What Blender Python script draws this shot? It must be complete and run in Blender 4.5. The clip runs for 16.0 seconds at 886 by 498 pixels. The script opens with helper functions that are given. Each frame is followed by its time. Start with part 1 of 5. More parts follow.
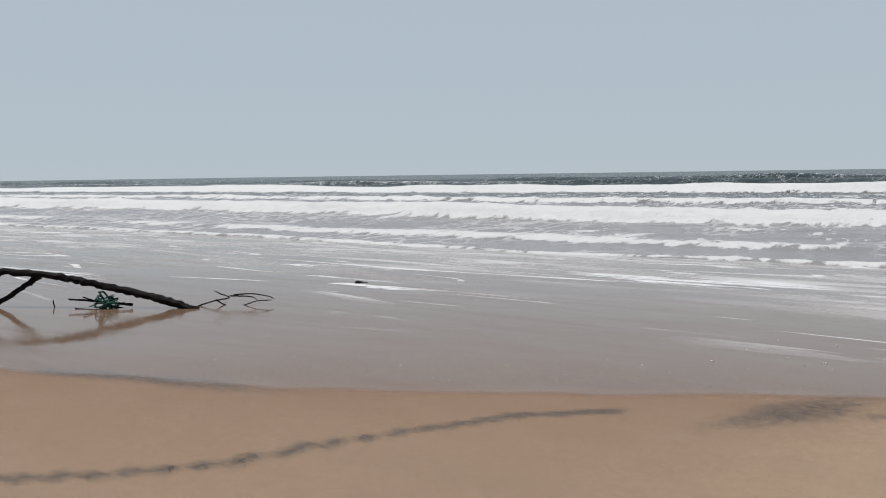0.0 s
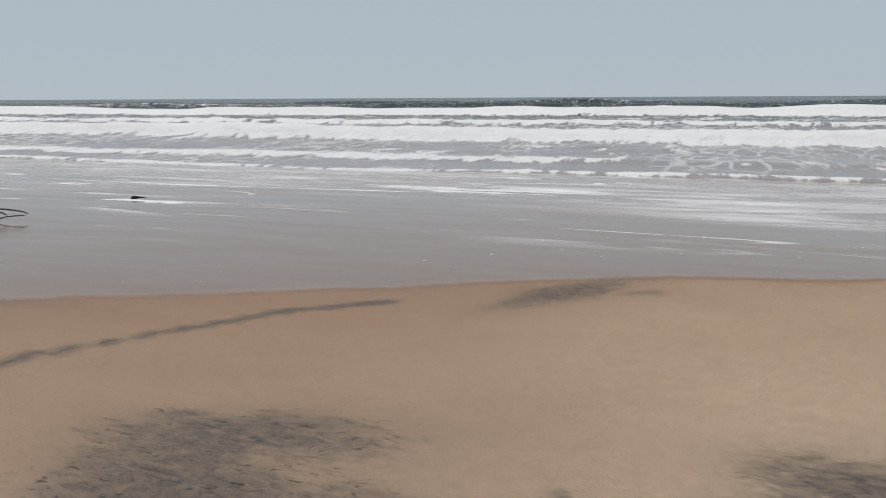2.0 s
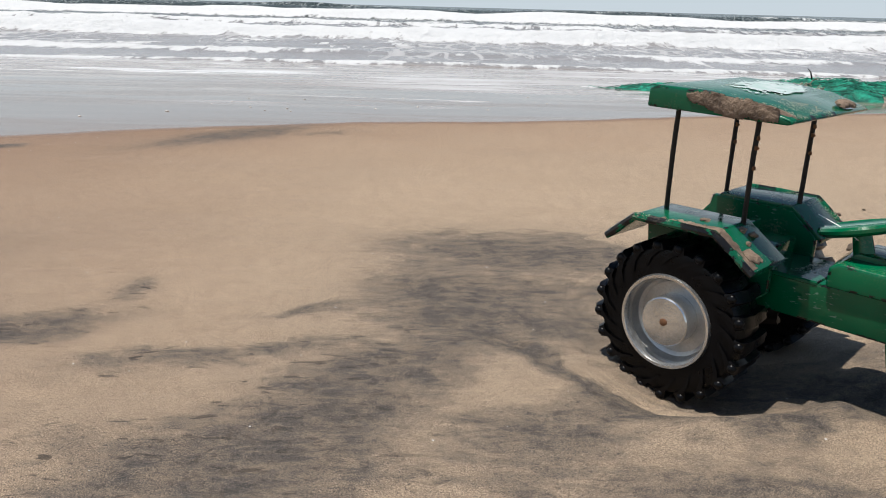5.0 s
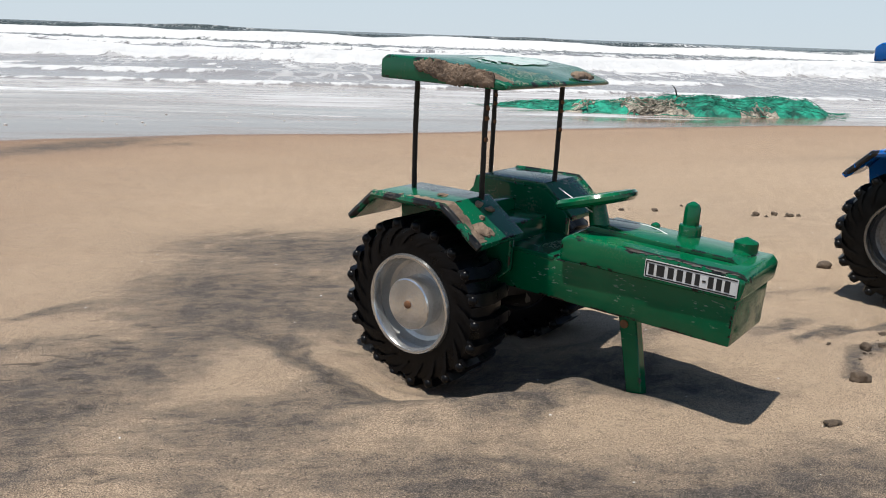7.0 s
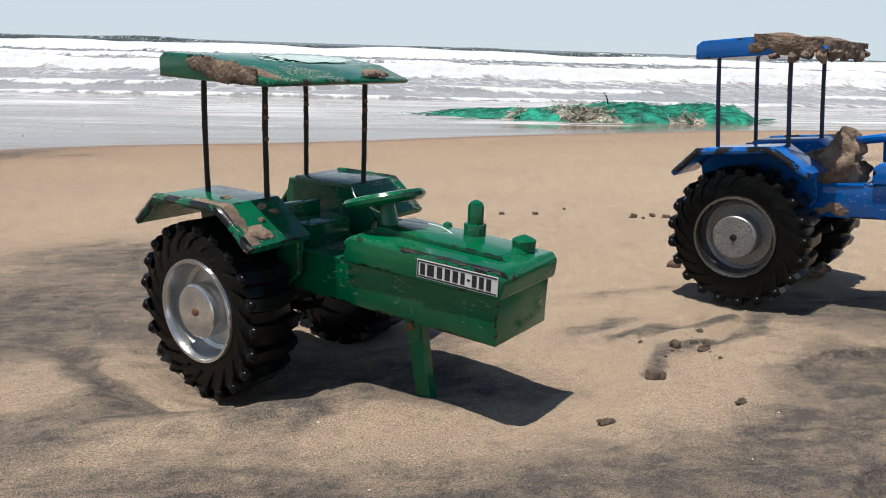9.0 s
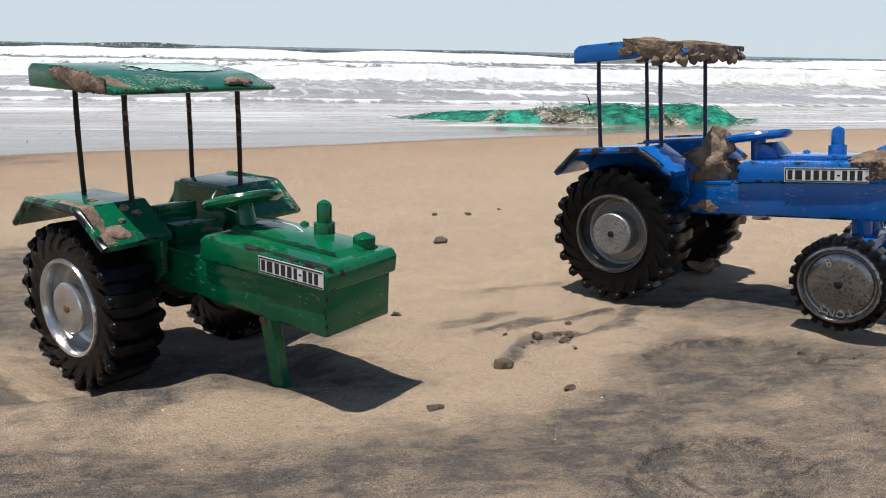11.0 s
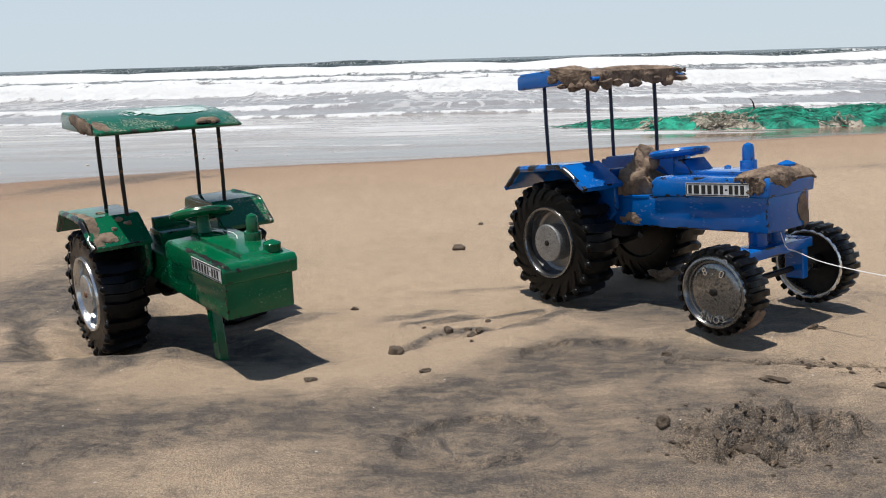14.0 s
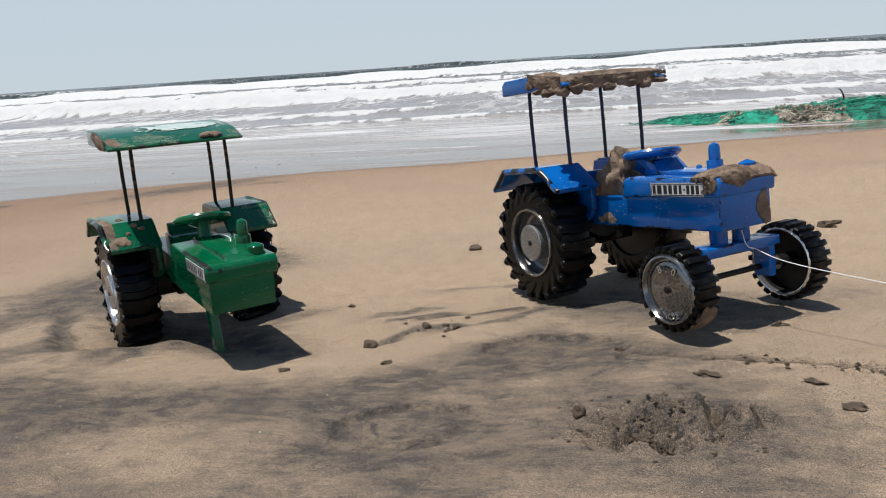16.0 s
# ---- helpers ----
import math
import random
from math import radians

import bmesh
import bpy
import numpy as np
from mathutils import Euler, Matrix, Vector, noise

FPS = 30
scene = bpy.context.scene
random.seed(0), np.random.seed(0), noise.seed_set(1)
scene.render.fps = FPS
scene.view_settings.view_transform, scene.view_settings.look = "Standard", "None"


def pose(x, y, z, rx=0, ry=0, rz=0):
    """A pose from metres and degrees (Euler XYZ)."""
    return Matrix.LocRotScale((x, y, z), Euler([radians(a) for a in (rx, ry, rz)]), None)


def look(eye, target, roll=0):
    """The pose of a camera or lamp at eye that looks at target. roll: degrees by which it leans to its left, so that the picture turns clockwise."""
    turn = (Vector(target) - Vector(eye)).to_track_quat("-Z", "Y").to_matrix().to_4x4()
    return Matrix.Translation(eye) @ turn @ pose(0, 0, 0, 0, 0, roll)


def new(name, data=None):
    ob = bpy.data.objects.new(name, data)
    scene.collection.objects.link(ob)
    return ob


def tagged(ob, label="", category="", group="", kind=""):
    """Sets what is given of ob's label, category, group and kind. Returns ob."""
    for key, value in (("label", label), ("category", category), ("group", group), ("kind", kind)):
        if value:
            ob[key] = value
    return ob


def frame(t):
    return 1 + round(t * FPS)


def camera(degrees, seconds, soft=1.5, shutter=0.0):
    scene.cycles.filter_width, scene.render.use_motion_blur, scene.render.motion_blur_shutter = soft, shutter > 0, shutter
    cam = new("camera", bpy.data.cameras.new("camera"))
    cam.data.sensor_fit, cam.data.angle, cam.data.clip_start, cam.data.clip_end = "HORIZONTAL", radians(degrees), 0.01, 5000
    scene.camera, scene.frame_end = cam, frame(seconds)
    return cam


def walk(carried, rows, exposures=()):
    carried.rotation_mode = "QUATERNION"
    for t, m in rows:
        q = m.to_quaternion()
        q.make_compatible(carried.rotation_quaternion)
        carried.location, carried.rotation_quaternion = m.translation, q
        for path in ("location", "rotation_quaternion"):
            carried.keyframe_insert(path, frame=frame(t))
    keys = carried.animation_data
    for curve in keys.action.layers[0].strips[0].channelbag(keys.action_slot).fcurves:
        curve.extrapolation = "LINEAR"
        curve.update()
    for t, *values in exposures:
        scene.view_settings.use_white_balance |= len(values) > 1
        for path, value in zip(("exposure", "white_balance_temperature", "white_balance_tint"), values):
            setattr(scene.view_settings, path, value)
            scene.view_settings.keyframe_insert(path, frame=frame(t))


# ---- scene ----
from mathutils.bvhtree import BVHTree


cam = camera(59.7, 16.0, 1.0)
PATH = [
    (0, (-0.593, -1.419, 1.016), (-1.698, 0.237, 0.824), -0.8),
    (0.5, (-0.638, -1.266, 0.929), (-1.617, 0.462, 0.696), -0.9),
    (1, (-0.578, -1.253, 0.911), (-1.453, 0.524, 0.633), -0.9),
    (1.5, (-0.55, -1.22, 0.873), (-1.328, 0.595, 0.558), -0.7),
    (2, (-0.518, -1.169, 0.817), (-1.179, 0.679, 0.432), -0.3),
    (2.5, (-0.484, -1.127, 0.766), (-1.026, 0.747, 0.327), -0.3),
    (3, (-0.452, -1.058, 0.674), (-0.905, 0.822, 0.162), -0.3),
    (3.5, (-0.415, -1.002, 0.582), (-0.751, 0.883, 0.003), 0.1),
    (4, (-0.369, -0.959, 0.517), (-0.608, 0.927, -0.102), 0.4),
    (4.5, (-0.329, -0.935, 0.476), (-0.471, 0.964, -0.132), 1.0),
    (5, (-0.279, -0.915, 0.453), (-0.28, 0.993, -0.146), 1.5),
    (5.2, (-0.275, -0.91, 0.447), (-0.22, 0.997, -0.152), 1.5),
    (7.3, (-0.033, -0.882, 0.39), (0.212, 1.031, -0.141), 2.1),
    (7.5, (-0.013, -0.884, 0.389), (0.234, 1.029, -0.142), 2.1),
    (8, (0.038, -0.885, 0.384), (0.31, 1.026, -0.138), 2.0),
    (8.5, (0.085, -0.887, 0.384), (0.401, 1.021, -0.125), 1.9),
    (9, (0.127, -0.888, 0.384), (0.478, 1.014, -0.122), 1.8),
    (9.5, (0.167, -0.891, 0.384), (0.564, 1.005, -0.114), 1.8),
    (10, (0.202, -0.898, 0.384), (0.618, 0.995, -0.109), 2.1),
    (10.2, (0.215, -0.907, 0.384), (0.635, 0.986, -0.11), 1.9),
    (12.3, (0.467, -1.078, 0.418), (0.547, 0.854, -0.092), -0.1),
    (12.5, (0.494, -1.091, 0.419), (0.535, 0.842, -0.092), -0.2),
    (13, (0.555, -1.119, 0.424), (0.534, 0.818, -0.077), -0.7),
    (13.5, (0.615, -1.141, 0.431), (0.547, 0.8, -0.047), -1.0),
    (14, (0.679, -1.164, 0.435), (0.522, 0.772, -0.043), -1.7),
    (14.5, (0.726, -1.176, 0.441), (0.506, 0.753, -0.042), -2.1),
    (15, (0.775, -1.189, 0.452), (0.49, 0.732, -0.028), -2.5),
    (15.5, (0.836, -1.207, 0.454), (0.503, 0.708, -0.019), -3.0),
    (16, (0.878, -1.209, 0.444), (0.475, 0.694, -0.022), -3.9),
]
walk(cam, [(t, look(e, g, r)) for t, e, g, r in PATH], [(0, -0.32), (1.0, -0.40), (2.5, -0.38), (3.5, -0.22), (5.5, 0.05), (10.0, 0.13), (13.0, 0.12), (16.0, -0.04)])

# ---- light ----
world = bpy.data.worlds.new("world")
scene.world = world
world.use_nodes = True
wn = world.node_tree.nodes
sky = wn.new("ShaderNodeTexSky")
sky.sky_type, sky.sun_disc = "NISHITA", False
sky.sun_elevation, sky.sun_rotation = radians(77.4), radians(-105.6)
sky.air_density, sky.dust_density, sky.ozone_density = 1.0, 0.02, 1.0
wn["Background"].inputs["Strength"].default_value = 0.09
# sea haze whitens the bright low sky and leaves the deep blue overhead
glow = wn.new("ShaderNodeRGBToBW")
veil = wn.new("ShaderNodeMapRange")
veil.interpolation_type = "SMOOTHSTEP"
veil.inputs[1].default_value, veil.inputs[2].default_value, veil.inputs[4].default_value = 2.3, 3.6, 0.93
haze = wn.new("ShaderNodeMix")
haze.data_type = "RGBA"
haze.inputs[7].default_value = (6.25, 7.3, 8.2, 1.0)
world.node_tree.links.new(sky.outputs[0], glow.inputs[0])
world.node_tree.links.new(glow.outputs[0], veil.inputs[0])
world.node_tree.links.new(veil.outputs[0], haze.inputs[0])
world.node_tree.links.new(sky.outputs[0], haze.inputs[6])
world.node_tree.links.new(haze.outputs[2], wn["Background"].inputs["Color"])
sun = new("sun", bpy.data.lights.new("sun", "SUN"))
sun.data.energy, sun.data.angle, sun.data.color = 5.0, radians(0.6), (1.0, 0.955, 0.89)
sun.matrix_world = look((-0.215, -0.06, 1.0), (0, 0, 0))


# ---- materials ----
def nodes_of(name):
    m = bpy.data.materials.new(name)
    m.use_nodes = True
    t = m.node_tree
    return m, t, t.nodes["Principled BSDF"]


class Net:
    """Short words for wiring shader nodes."""

    def __init__(self, name):
        self.m, self.t, self.p = nodes_of(name)

    def put(self, socket, value):
        if hasattr(value, "is_linked") or hasattr(value, "links"):
            self.t.links.new(value, socket)
        else:
            socket.default_value = value

    def node(self, kind, **given):
        n = self.t.nodes.new(kind)
        for k, v in given.items():
            self.put(n.inputs[k.replace("_", " ")], v)
        return n

    def place(self, scale=(1, 1, 1), turn=0.0):
        c = self.t.nodes.new("ShaderNodeTexCoord")
        m = self.node("ShaderNodeMapping", Vector=c.outputs["Object"], Scale=scale)
        m.inputs["Rotation"].default_value[2] = turn
        return m.outputs[0]

    def noise(self, where, scale, detail=4.0, rough=0.55, warp=0.0):
        n = self.node("ShaderNodeTexNoise", Vector=where, Scale=scale, Detail=detail, Roughness=rough, Distortion=warp)
        return n.outputs["Fac"]

    def step(self, value, lo, hi, a=0.0, b=1.0):
        n = self.node("ShaderNodeMapRange", Value=value)
        n.inputs[1].default_value, n.inputs[2].default_value = lo, hi
        n.inputs[3].default_value, n.inputs[4].default_value = a, b
        n.interpolation_type = "SMOOTHSTEP"
        return n.outputs[0]

    def math(self, op, a, b=0.0):
        n = self.t.nodes.new("ShaderNodeMath")
        n.operation = op
        self.put(n.inputs[0], a), self.put(n.inputs[1], b)
        return n.outputs[0]

    def mix(self, f, a, b):
        n = self.t.nodes.new("ShaderNodeMix")
        n.data_type = "RGBA"
        self.put(n.inputs[0], f)
        for s, v in ((n.inputs[6], a), (n.inputs[7], b)):
            self.put(s, (*v, 1.0) if isinstance(v, tuple) else v)
        return n.outputs[2]

    def attr(self, name):
        n = self.t.nodes.new("ShaderNodeAttribute")
        n.attribute_name = name
        return n.outputs["Fac"]

    def bump(self, height, strength, distance, below=None):
        n = self.node("ShaderNodeBump", Height=height, Strength=strength, Distance=distance)
        if below is not None:
            self.t.links.new(below, n.inputs["Normal"])
        return n.outputs[0]

    def set(self, **given):
        for k, v in given.items():
            self.put(self.p.inputs[k.replace("_", " ")], v)
        return self.m


def sand_material():
    n = Net("beach_sand")
    w = n.place()
    dark, wet, film = n.attr("dark"), n.attr("wet"), n.attr("film")
    grain = n.noise(w, 880, 2, 0.7)
    mid = n.noise(w, 26, 5, 0.6)
    low = n.noise(w, 2.3, 4, 0.6)
    streak = n.noise(n.place((19, 52, 30), 0.40), 1.0, 6, 0.72, 0.9)
    pock = n.noise(w, 46, 5, 0.72, 0.8)
    flow = n.noise(n.place((4.5, 11, 8), 0.35), 1.0, 4, 0.55, 1.6)
    thin = n.step(n.math("ABSOLUTE", n.math("SUBTRACT", flow, 0.5)), 0.004, 0.045, 1.0, 0.0)
    tan = n.mix(low, (0.376, 0.284, 0.194), (0.446, 0.336, 0.229))
    tan = n.mix(n.step(mid, 0.35, 0.7, 0.0, 0.4), tan, (0.185, 0.130, 0.094))
    tan = n.mix(n.step(grain, 0.50, 0.60, 0.0, 0.95), tan, (0.67, 0.505, 0.348))
    tan = n.mix(n.step(grain, 0.48, 0.39, 0.0, 0.55), tan, (0.162, 0.113, 0.075))
    # browner sand towards the sea
    tan = n.mix(n.math("MULTIPLY", n.attr("browning"), n.step(low, 0.3, 0.7, 0.38, 0.56)), tan, (0.262, 0.160, 0.100))
    tan = n.mix(n.step(wet, 0.04, 0.40, 0.0, 0.75), tan, n.mix(grain, (0.150, 0.086, 0.053), (0.275, 0.162, 0.102)))
    black = n.mix(n.step(grain, 0.47, 0.62), (0.058, 0.053, 0.049), (0.215, 0.176, 0.143))
    much = n.math("MULTIPLY", dark, n.step(streak, 0.28, 0.62, 0.68, 1.1))
    much = n.math("MULTIPLY", much, n.step(mid, 0.25, 0.7, 1.15, 0.7))
    much = n.math("ADD", much, n.math("MULTIPLY", thin, n.step(dark, 0.1, 0.5, 0.0, 0.13)))
    dry = n.mix(much, tan, black)
    dry = n.mix(n.math("MULTIPLY", n.step(pock, 0.43, 0.36), n.math("ADD", n.math("MULTIPLY", dark, 0.35), 0.05)), dry, (0.026, 0.023, 0.021))
    fleck = n.math("MULTIPLY", n.step(n.noise(n.place((26, 85, 40), 0.3), 1.0, 2, 0.6, 0.6), 0.62, 0.68), n.math("MULTIPLY", n.step(dark, 0.08, 0.35), n.step(wet, 0.03, 0.16, 0.12, 1.0)))
    dry = n.mix(n.math("MULTIPLY", fleck, 0.75), dry, (0.022, 0.020, 0.019))
    dry = n.mix(n.step(n.noise(w, 700, 1, 0.5), 0.34, 0.42, 0.85, 0.0), dry, (0.035, 0.031, 0.029))
    soaked = n.mix(0.32, dry, (0.042, 0.032, 0.026))
    base = n.mix(wet, dry, soaked)
    # white foam lines, which also paint bright sky glints on the film
    lines = n.noise(n.place((0.26, 1.6, 1), 0.05), 1.0, 4, 0.58, 1.1)
    patches = n.noise(n.place((0.22, 0.5, 1)), 1.0, 2, 0.5)
    froth_sheen = n.math("MULTIPLY", n.step(lines, 0.56, 0.595), n.step(patches, 0.47, 0.60))
    arcs = n.noise(n.place((0.17, 0.85, 1), -0.06), 1.0, 1.5, 0.4, 0.3)
    arcs = n.step(n.math("ABSOLUTE", n.math("SUBTRACT", arcs, 0.53)), 0.004, 0.014, 1.0, 0.0)
    froth_sheen = n.math("MAXIMUM", froth_sheen, n.math("MULTIPLY", arcs, n.step(n.noise(n.place((0.5, 1.4, 1)), 1.0, 3, 0.5), 0.46, 0.60)))
    froth_sheen = n.math("MULTIPLY", froth_sheen, n.step(film, 0.004, 0.10))
    froth_sheen = n.math("MULTIPLY", froth_sheen, n.step(n.noise(n.place((3, 25, 1)), 1.0, 4, 0.6), 0.3, 0.5, 0.25, 1.0))
    # milky foam wash, also standing in for soft sky reflections
    wash_sheen = n.math("MULTIPLY", n.step(n.noise(n.place((0.3, 1.1, 1), -0.04), 1.0, 6, 0.70, 0.8), 0.40, 0.66, 0.02, 0.78), n.step(film, 0.08, 0.5))
    froth_sheen = n.math("MAXIMUM", froth_sheen, wash_sheen)
    base = n.mix(froth_sheen, base, (0.66, 0.67, 0.67))
    drained = n.math("MULTIPLY", n.step(n.noise(n.place((0.45, 2.2, 1), 0.05), 1.0, 4, 0.6, 0.4), 0.44, 0.58), n.step(film, 0.0, 0.6, 0.09, 0.03))
    rough = n.math("ADD", n.step(wet, 0.12, 0.70, 0.92, 0.07), n.math("ADD", drained, n.math("MULTIPLY", froth_sheen, 0.5)))
    dryness = n.step(wet, 0.0, 0.7, 1.0, 0.0)
    b1 = n.bump(n.noise(w, 380, 3, 0.7), n.math("MULTIPLY", dryness, 0.9), 0.0032)
    b2 = n.bump(streak, n.math("MULTIPLY", dryness, 0.6), 0.008, b1)
    b2 = n.bump(thin, n.math("MULTIPLY", dryness, n.step(dark, 0.1, 0.5, -0.05, -0.2)), 0.003, b2)
    b2 = n.bump(fleck, n.math("MULTIPLY", dryness, -0.6), 0.006, b2)
    b2 = n.bump(mid, n.math("MULTIPLY", dryness, 0.4), 0.010, b2)
    b2 = n.bump(pock, n.math("MULTIPLY", dryness, n.math("ADD", n.math("MULTIPLY", dark, 0.7), 0.12)), 0.010, b2)
    b3 = n.bump(n.noise(n.place((0.8, 5, 1)), 1.0, 3, 0.5), n.math("MULTIPLY", wet, 0.05), 0.02, b2)
    return n.set(Base_Color=base, Roughness=rough, Normal=b3, IOR=1.36)


def sea_material():
    n = Net("sea_water")
    foam = n.attr("foam")
    w = n.place()
    lace = n.noise(n.place((0.75, 0.22, 1)), 1.3, 7, 0.70, 0.8)
    fine = n.noise(n.place((2.6, 0.8, 2)), 1.2, 6, 0.7, 0.6)
    much = n.math("ADD", foam, n.math("MULTIPLY", n.math("SUBTRACT", lace, 0.5), n.step(n.attr("depth"), 0.5, 1.0, 2.6, 1.0)))
    much = n.math("ADD", much, n.math("MULTIPLY", n.math("SUBTRACT", fine, 0.5), 1.5))
    mask = n.step(much, 0.42, 0.70)
    cells = n.node("ShaderNodeTexVoronoi", Vector=n.mix(0.34, n.place((0.9, 0.42, 1)), n.node("ShaderNodeTexNoise", Vector=n.place((1.6, 0.8, 1)), Scale=1.0, Detail=4.0).outputs["Color"]), Scale=2.6)
    cells.feature = "DISTANCE_TO_EDGE"
    web = n.math("MULTIPLY", n.step(cells.outputs["Distance"], 0.015, 0.11, 1.0, 0.0), n.step(n.noise(n.place((0.25, 0.12, 1)), 1.0, 3, 0.6), 0.40, 0.58))
    mask = n.math("MAXIMUM", mask, n.math("MULTIPLY", web, n.step(n.attr("depth"), 0.05, 0.9, 0.5, 0.2)))
    deep = n.mix(n.attr("depth"), (0.26, 0.247, 0.24), (0.030, 0.040, 0.032))
    white = n.mix(n.noise(w, 3.0, 5, 0.6), (0.58, 0.59, 0.59), (0.74, 0.74, 0.73))
    base = n.mix(mask, deep, white)
    rip = n.noise(n.place((1.2, 3.4, 1)), 1.6, 6, 0.65, 0.4)
    b = n.bump(rip, 0.5, 0.10)
    b = n.bump(n.noise(w, 3.2, 6, 0.7), n.math("MULTIPLY", mask, 0.9), 0.16, b)
    return n.set(Base_Color=base, Roughness=n.step(mask, 0, 1, 0.22, 0.9), Normal=b, IOR=n.step(n.attr("depth"), 0.0, 1.0, 1.33, 1.16))


def paint_material(name, colour, worn, dusty):
    n = Net(name)
    w = n.place()
    big = n.noise(w, 9, 4, 0.6)
    chip = n.step(n.noise(w, 34, 6, 0.72, 0.4), 0.30, 0.70)
    spots = n.noise(w, 380, 3, 0.65)
    true = n.t.nodes.new("ShaderNodeNewGeometry").outputs["True Normal"]
    bevel = n.node("ShaderNodeBevel", Radius=0.006)
    bevel.samples = 4
    flat = n.t.nodes.new("ShaderNodeVectorMath")
    flat.operation = "DOT_PRODUCT"
    n.t.links.new(true, flat.inputs[0]), n.t.links.new(bevel.outputs[0], flat.inputs[1])
    edge = n.math("MAXIMUM", n.step(flat.outputs["Value"], 0.999, 0.95), n.attr("rim"))
    lo = tuple(c * 0.68 for c in colour)
    base = n.mix(n.step(big, 0.3, 0.7), lo, colour)
    rub = n.step(n.math("ADD", n.math("MULTIPLY", edge, 0.42), chip), worn, worn + 0.05)
    base = n.mix(rub, base, (0.006, 0.0056, 0.005))
    scuff = n.math("MULTIPLY", n.step(n.noise(n.place((90, 260, 320), 0.2), 1.0, 3, 0.6), 0.60, 0.66), n.step(n.noise(w, 21, 4, 0.6), 0.50, 0.62, 0.0, 0.30))
    scuff = n.math("MULTIPLY", scuff, n.math("SUBTRACT", 1.0, rub))
    base = n.mix(scuff, base, tuple(0.35 + 0.5 * c for c in colour))
    nz = n.node("ShaderNodeSeparateXYZ", Vector=n.t.nodes["Geometry"].outputs["Normal"]).outputs["Z"]
    dust = n.math("MULTIPLY", n.step(spots, 0.50, 0.58), n.step(n.noise(w, 16, 4, 0.6, 0.5), 0.50, 0.64))
    dust = n.math("MULTIPLY", dust, n.math("MULTIPLY", n.step(nz, -0.2, 0.8, 0.15, 1.0), n.math("MULTIPLY", n.step(rub, 0.0, 1.0, 1.0, 0.3), dusty)))
    base = n.mix(dust, base, (0.30, 0.25, 0.18))
    rough = n.math("ADD", n.step(big, 0.3, 0.7, 0.06, 0.17), n.math("ADD", n.math("MULTIPLY", dust, 0.4), n.math("MULTIPLY", rub, 0.15)))
    b = n.bump(n.noise(w, 22, 3, 0.55), 0.28, 0.0028)
    b = n.bump(rub, 0.5, -0.0006, b)
    b = n.bump(spots, n.math("MULTIPLY", dust, 0.8), 0.0012, b)
    return n.set(Base_Color=base, Roughness=rough, Normal=b, IOR=1.43)


def bare_steel(name, colour, speck, metal, rough):
    """Bare sheet steel, speckled with rust and salt, scratched in rings."""
    n = Net(name)
    w = n.place()
    big, fine = n.noise(w, 26, 4, 0.6), n.noise(w, 330, 3, 0.7)
    base = n.mix(n.step(big, 0.3, 0.7), tuple(0.72 * c for c in colour), colour)
    base = n.mix(n.math("MULTIPLY", n.step(fine, 0.50, 0.60), n.step(big, 0.35, 0.6, speck * 0.4, speck)), base, (0.012, 0.011, 0.010))
    base = n.mix(n.step(n.noise(w, 60, 4, 0.7), 0.62, 0.72, 0.0, 0.15), base, (0.16, 0.10, 0.06))
    b = n.bump(n.noise(w, 120, 3, 0.6), 0.15, 0.0012)
    b = n.bump(fine, 0.12, 0.0005, b)
    return n.set(Base_Color=base, Roughness=n.step(fine, 0.3, 0.7, rough, rough + 0.14), Metallic=metal, Normal=b)


def plain(name, a, b, scale, rough, metal=0.0, bump=0.3, deep=0.001, detail=5.0, ior=1.45):
    n = Net(name)
    f = n.noise(n.place(), scale, detail, 0.6, 0.3)
    g = n.noise(n.place(), scale * 7, 4, 0.65)
    base = n.mix(n.step(f, 0.3, 0.7), a, b)
    base = n.mix(n.step(g, 0.55, 0.75, 0.0, 0.5), base, tuple(c * 0.5 for c in a))
    nb = n.bump(f, bump, deep * 3)
    nb = n.bump(g, bump, deep, nb)
    return n.set(Base_Color=base, Roughness=n.step(f, 0.2, 0.8, rough - 0.08, rough + 0.1), Metallic=metal, Normal=nb, IOR=ior)


SAND, SEA = sand_material(), sea_material()
GREEN = paint_material("green_enamel", (0.0005, 0.118, 0.046), 1.10, 0.12)
GREEN_DUSTY = paint_material("dusty_green_enamel", (0.003, 0.108, 0.050), 1.06, 0.9)
GREEN_PLAIN = paint_material("plain_green_enamel", (0.0005, 0.118, 0.046), 1.10, 0.3)
BLUE = paint_material("blue_enamel", (0.003, 0.122, 0.45), 1.08, 0.45)
RUBBER = plain("black_rubber", (0.002, 0.002, 0.0024), (0.004, 0.004, 0.0048), 30, 0.30, bump=0.25, ior=1.27)
RUBBER_DUSTY = plain("dusty_rubber", (0.002, 0.002, 0.0022), (0.006, 0.006, 0.006), 30, 0.32, bump=0.3, ior=1.27)
STEEL = bare_steel("scuffed_steel", (0.74, 0.74, 0.73), 0.10, 0.88, 0.13)
# duller, and darker than scuffed_steel to put the dish's recess shade into the colour
STEEL_DULL = bare_steel("dull_steel", (0.60, 0.595, 0.58), 0.12, 0.75, 0.28)
STEEL_DARK = bare_steel("grimy_steel", (0.30, 0.305, 0.31), 0.6, 0.95, 0.15)
STEEL_HUB = bare_steel("speckled_steel", (0.36, 0.36, 0.355), 0.55, 0.7, 0.36)
STEEL_GREY = bare_steel("smeared_steel", (0.30, 0.30, 0.305), 0.35, 0.8, 0.32)
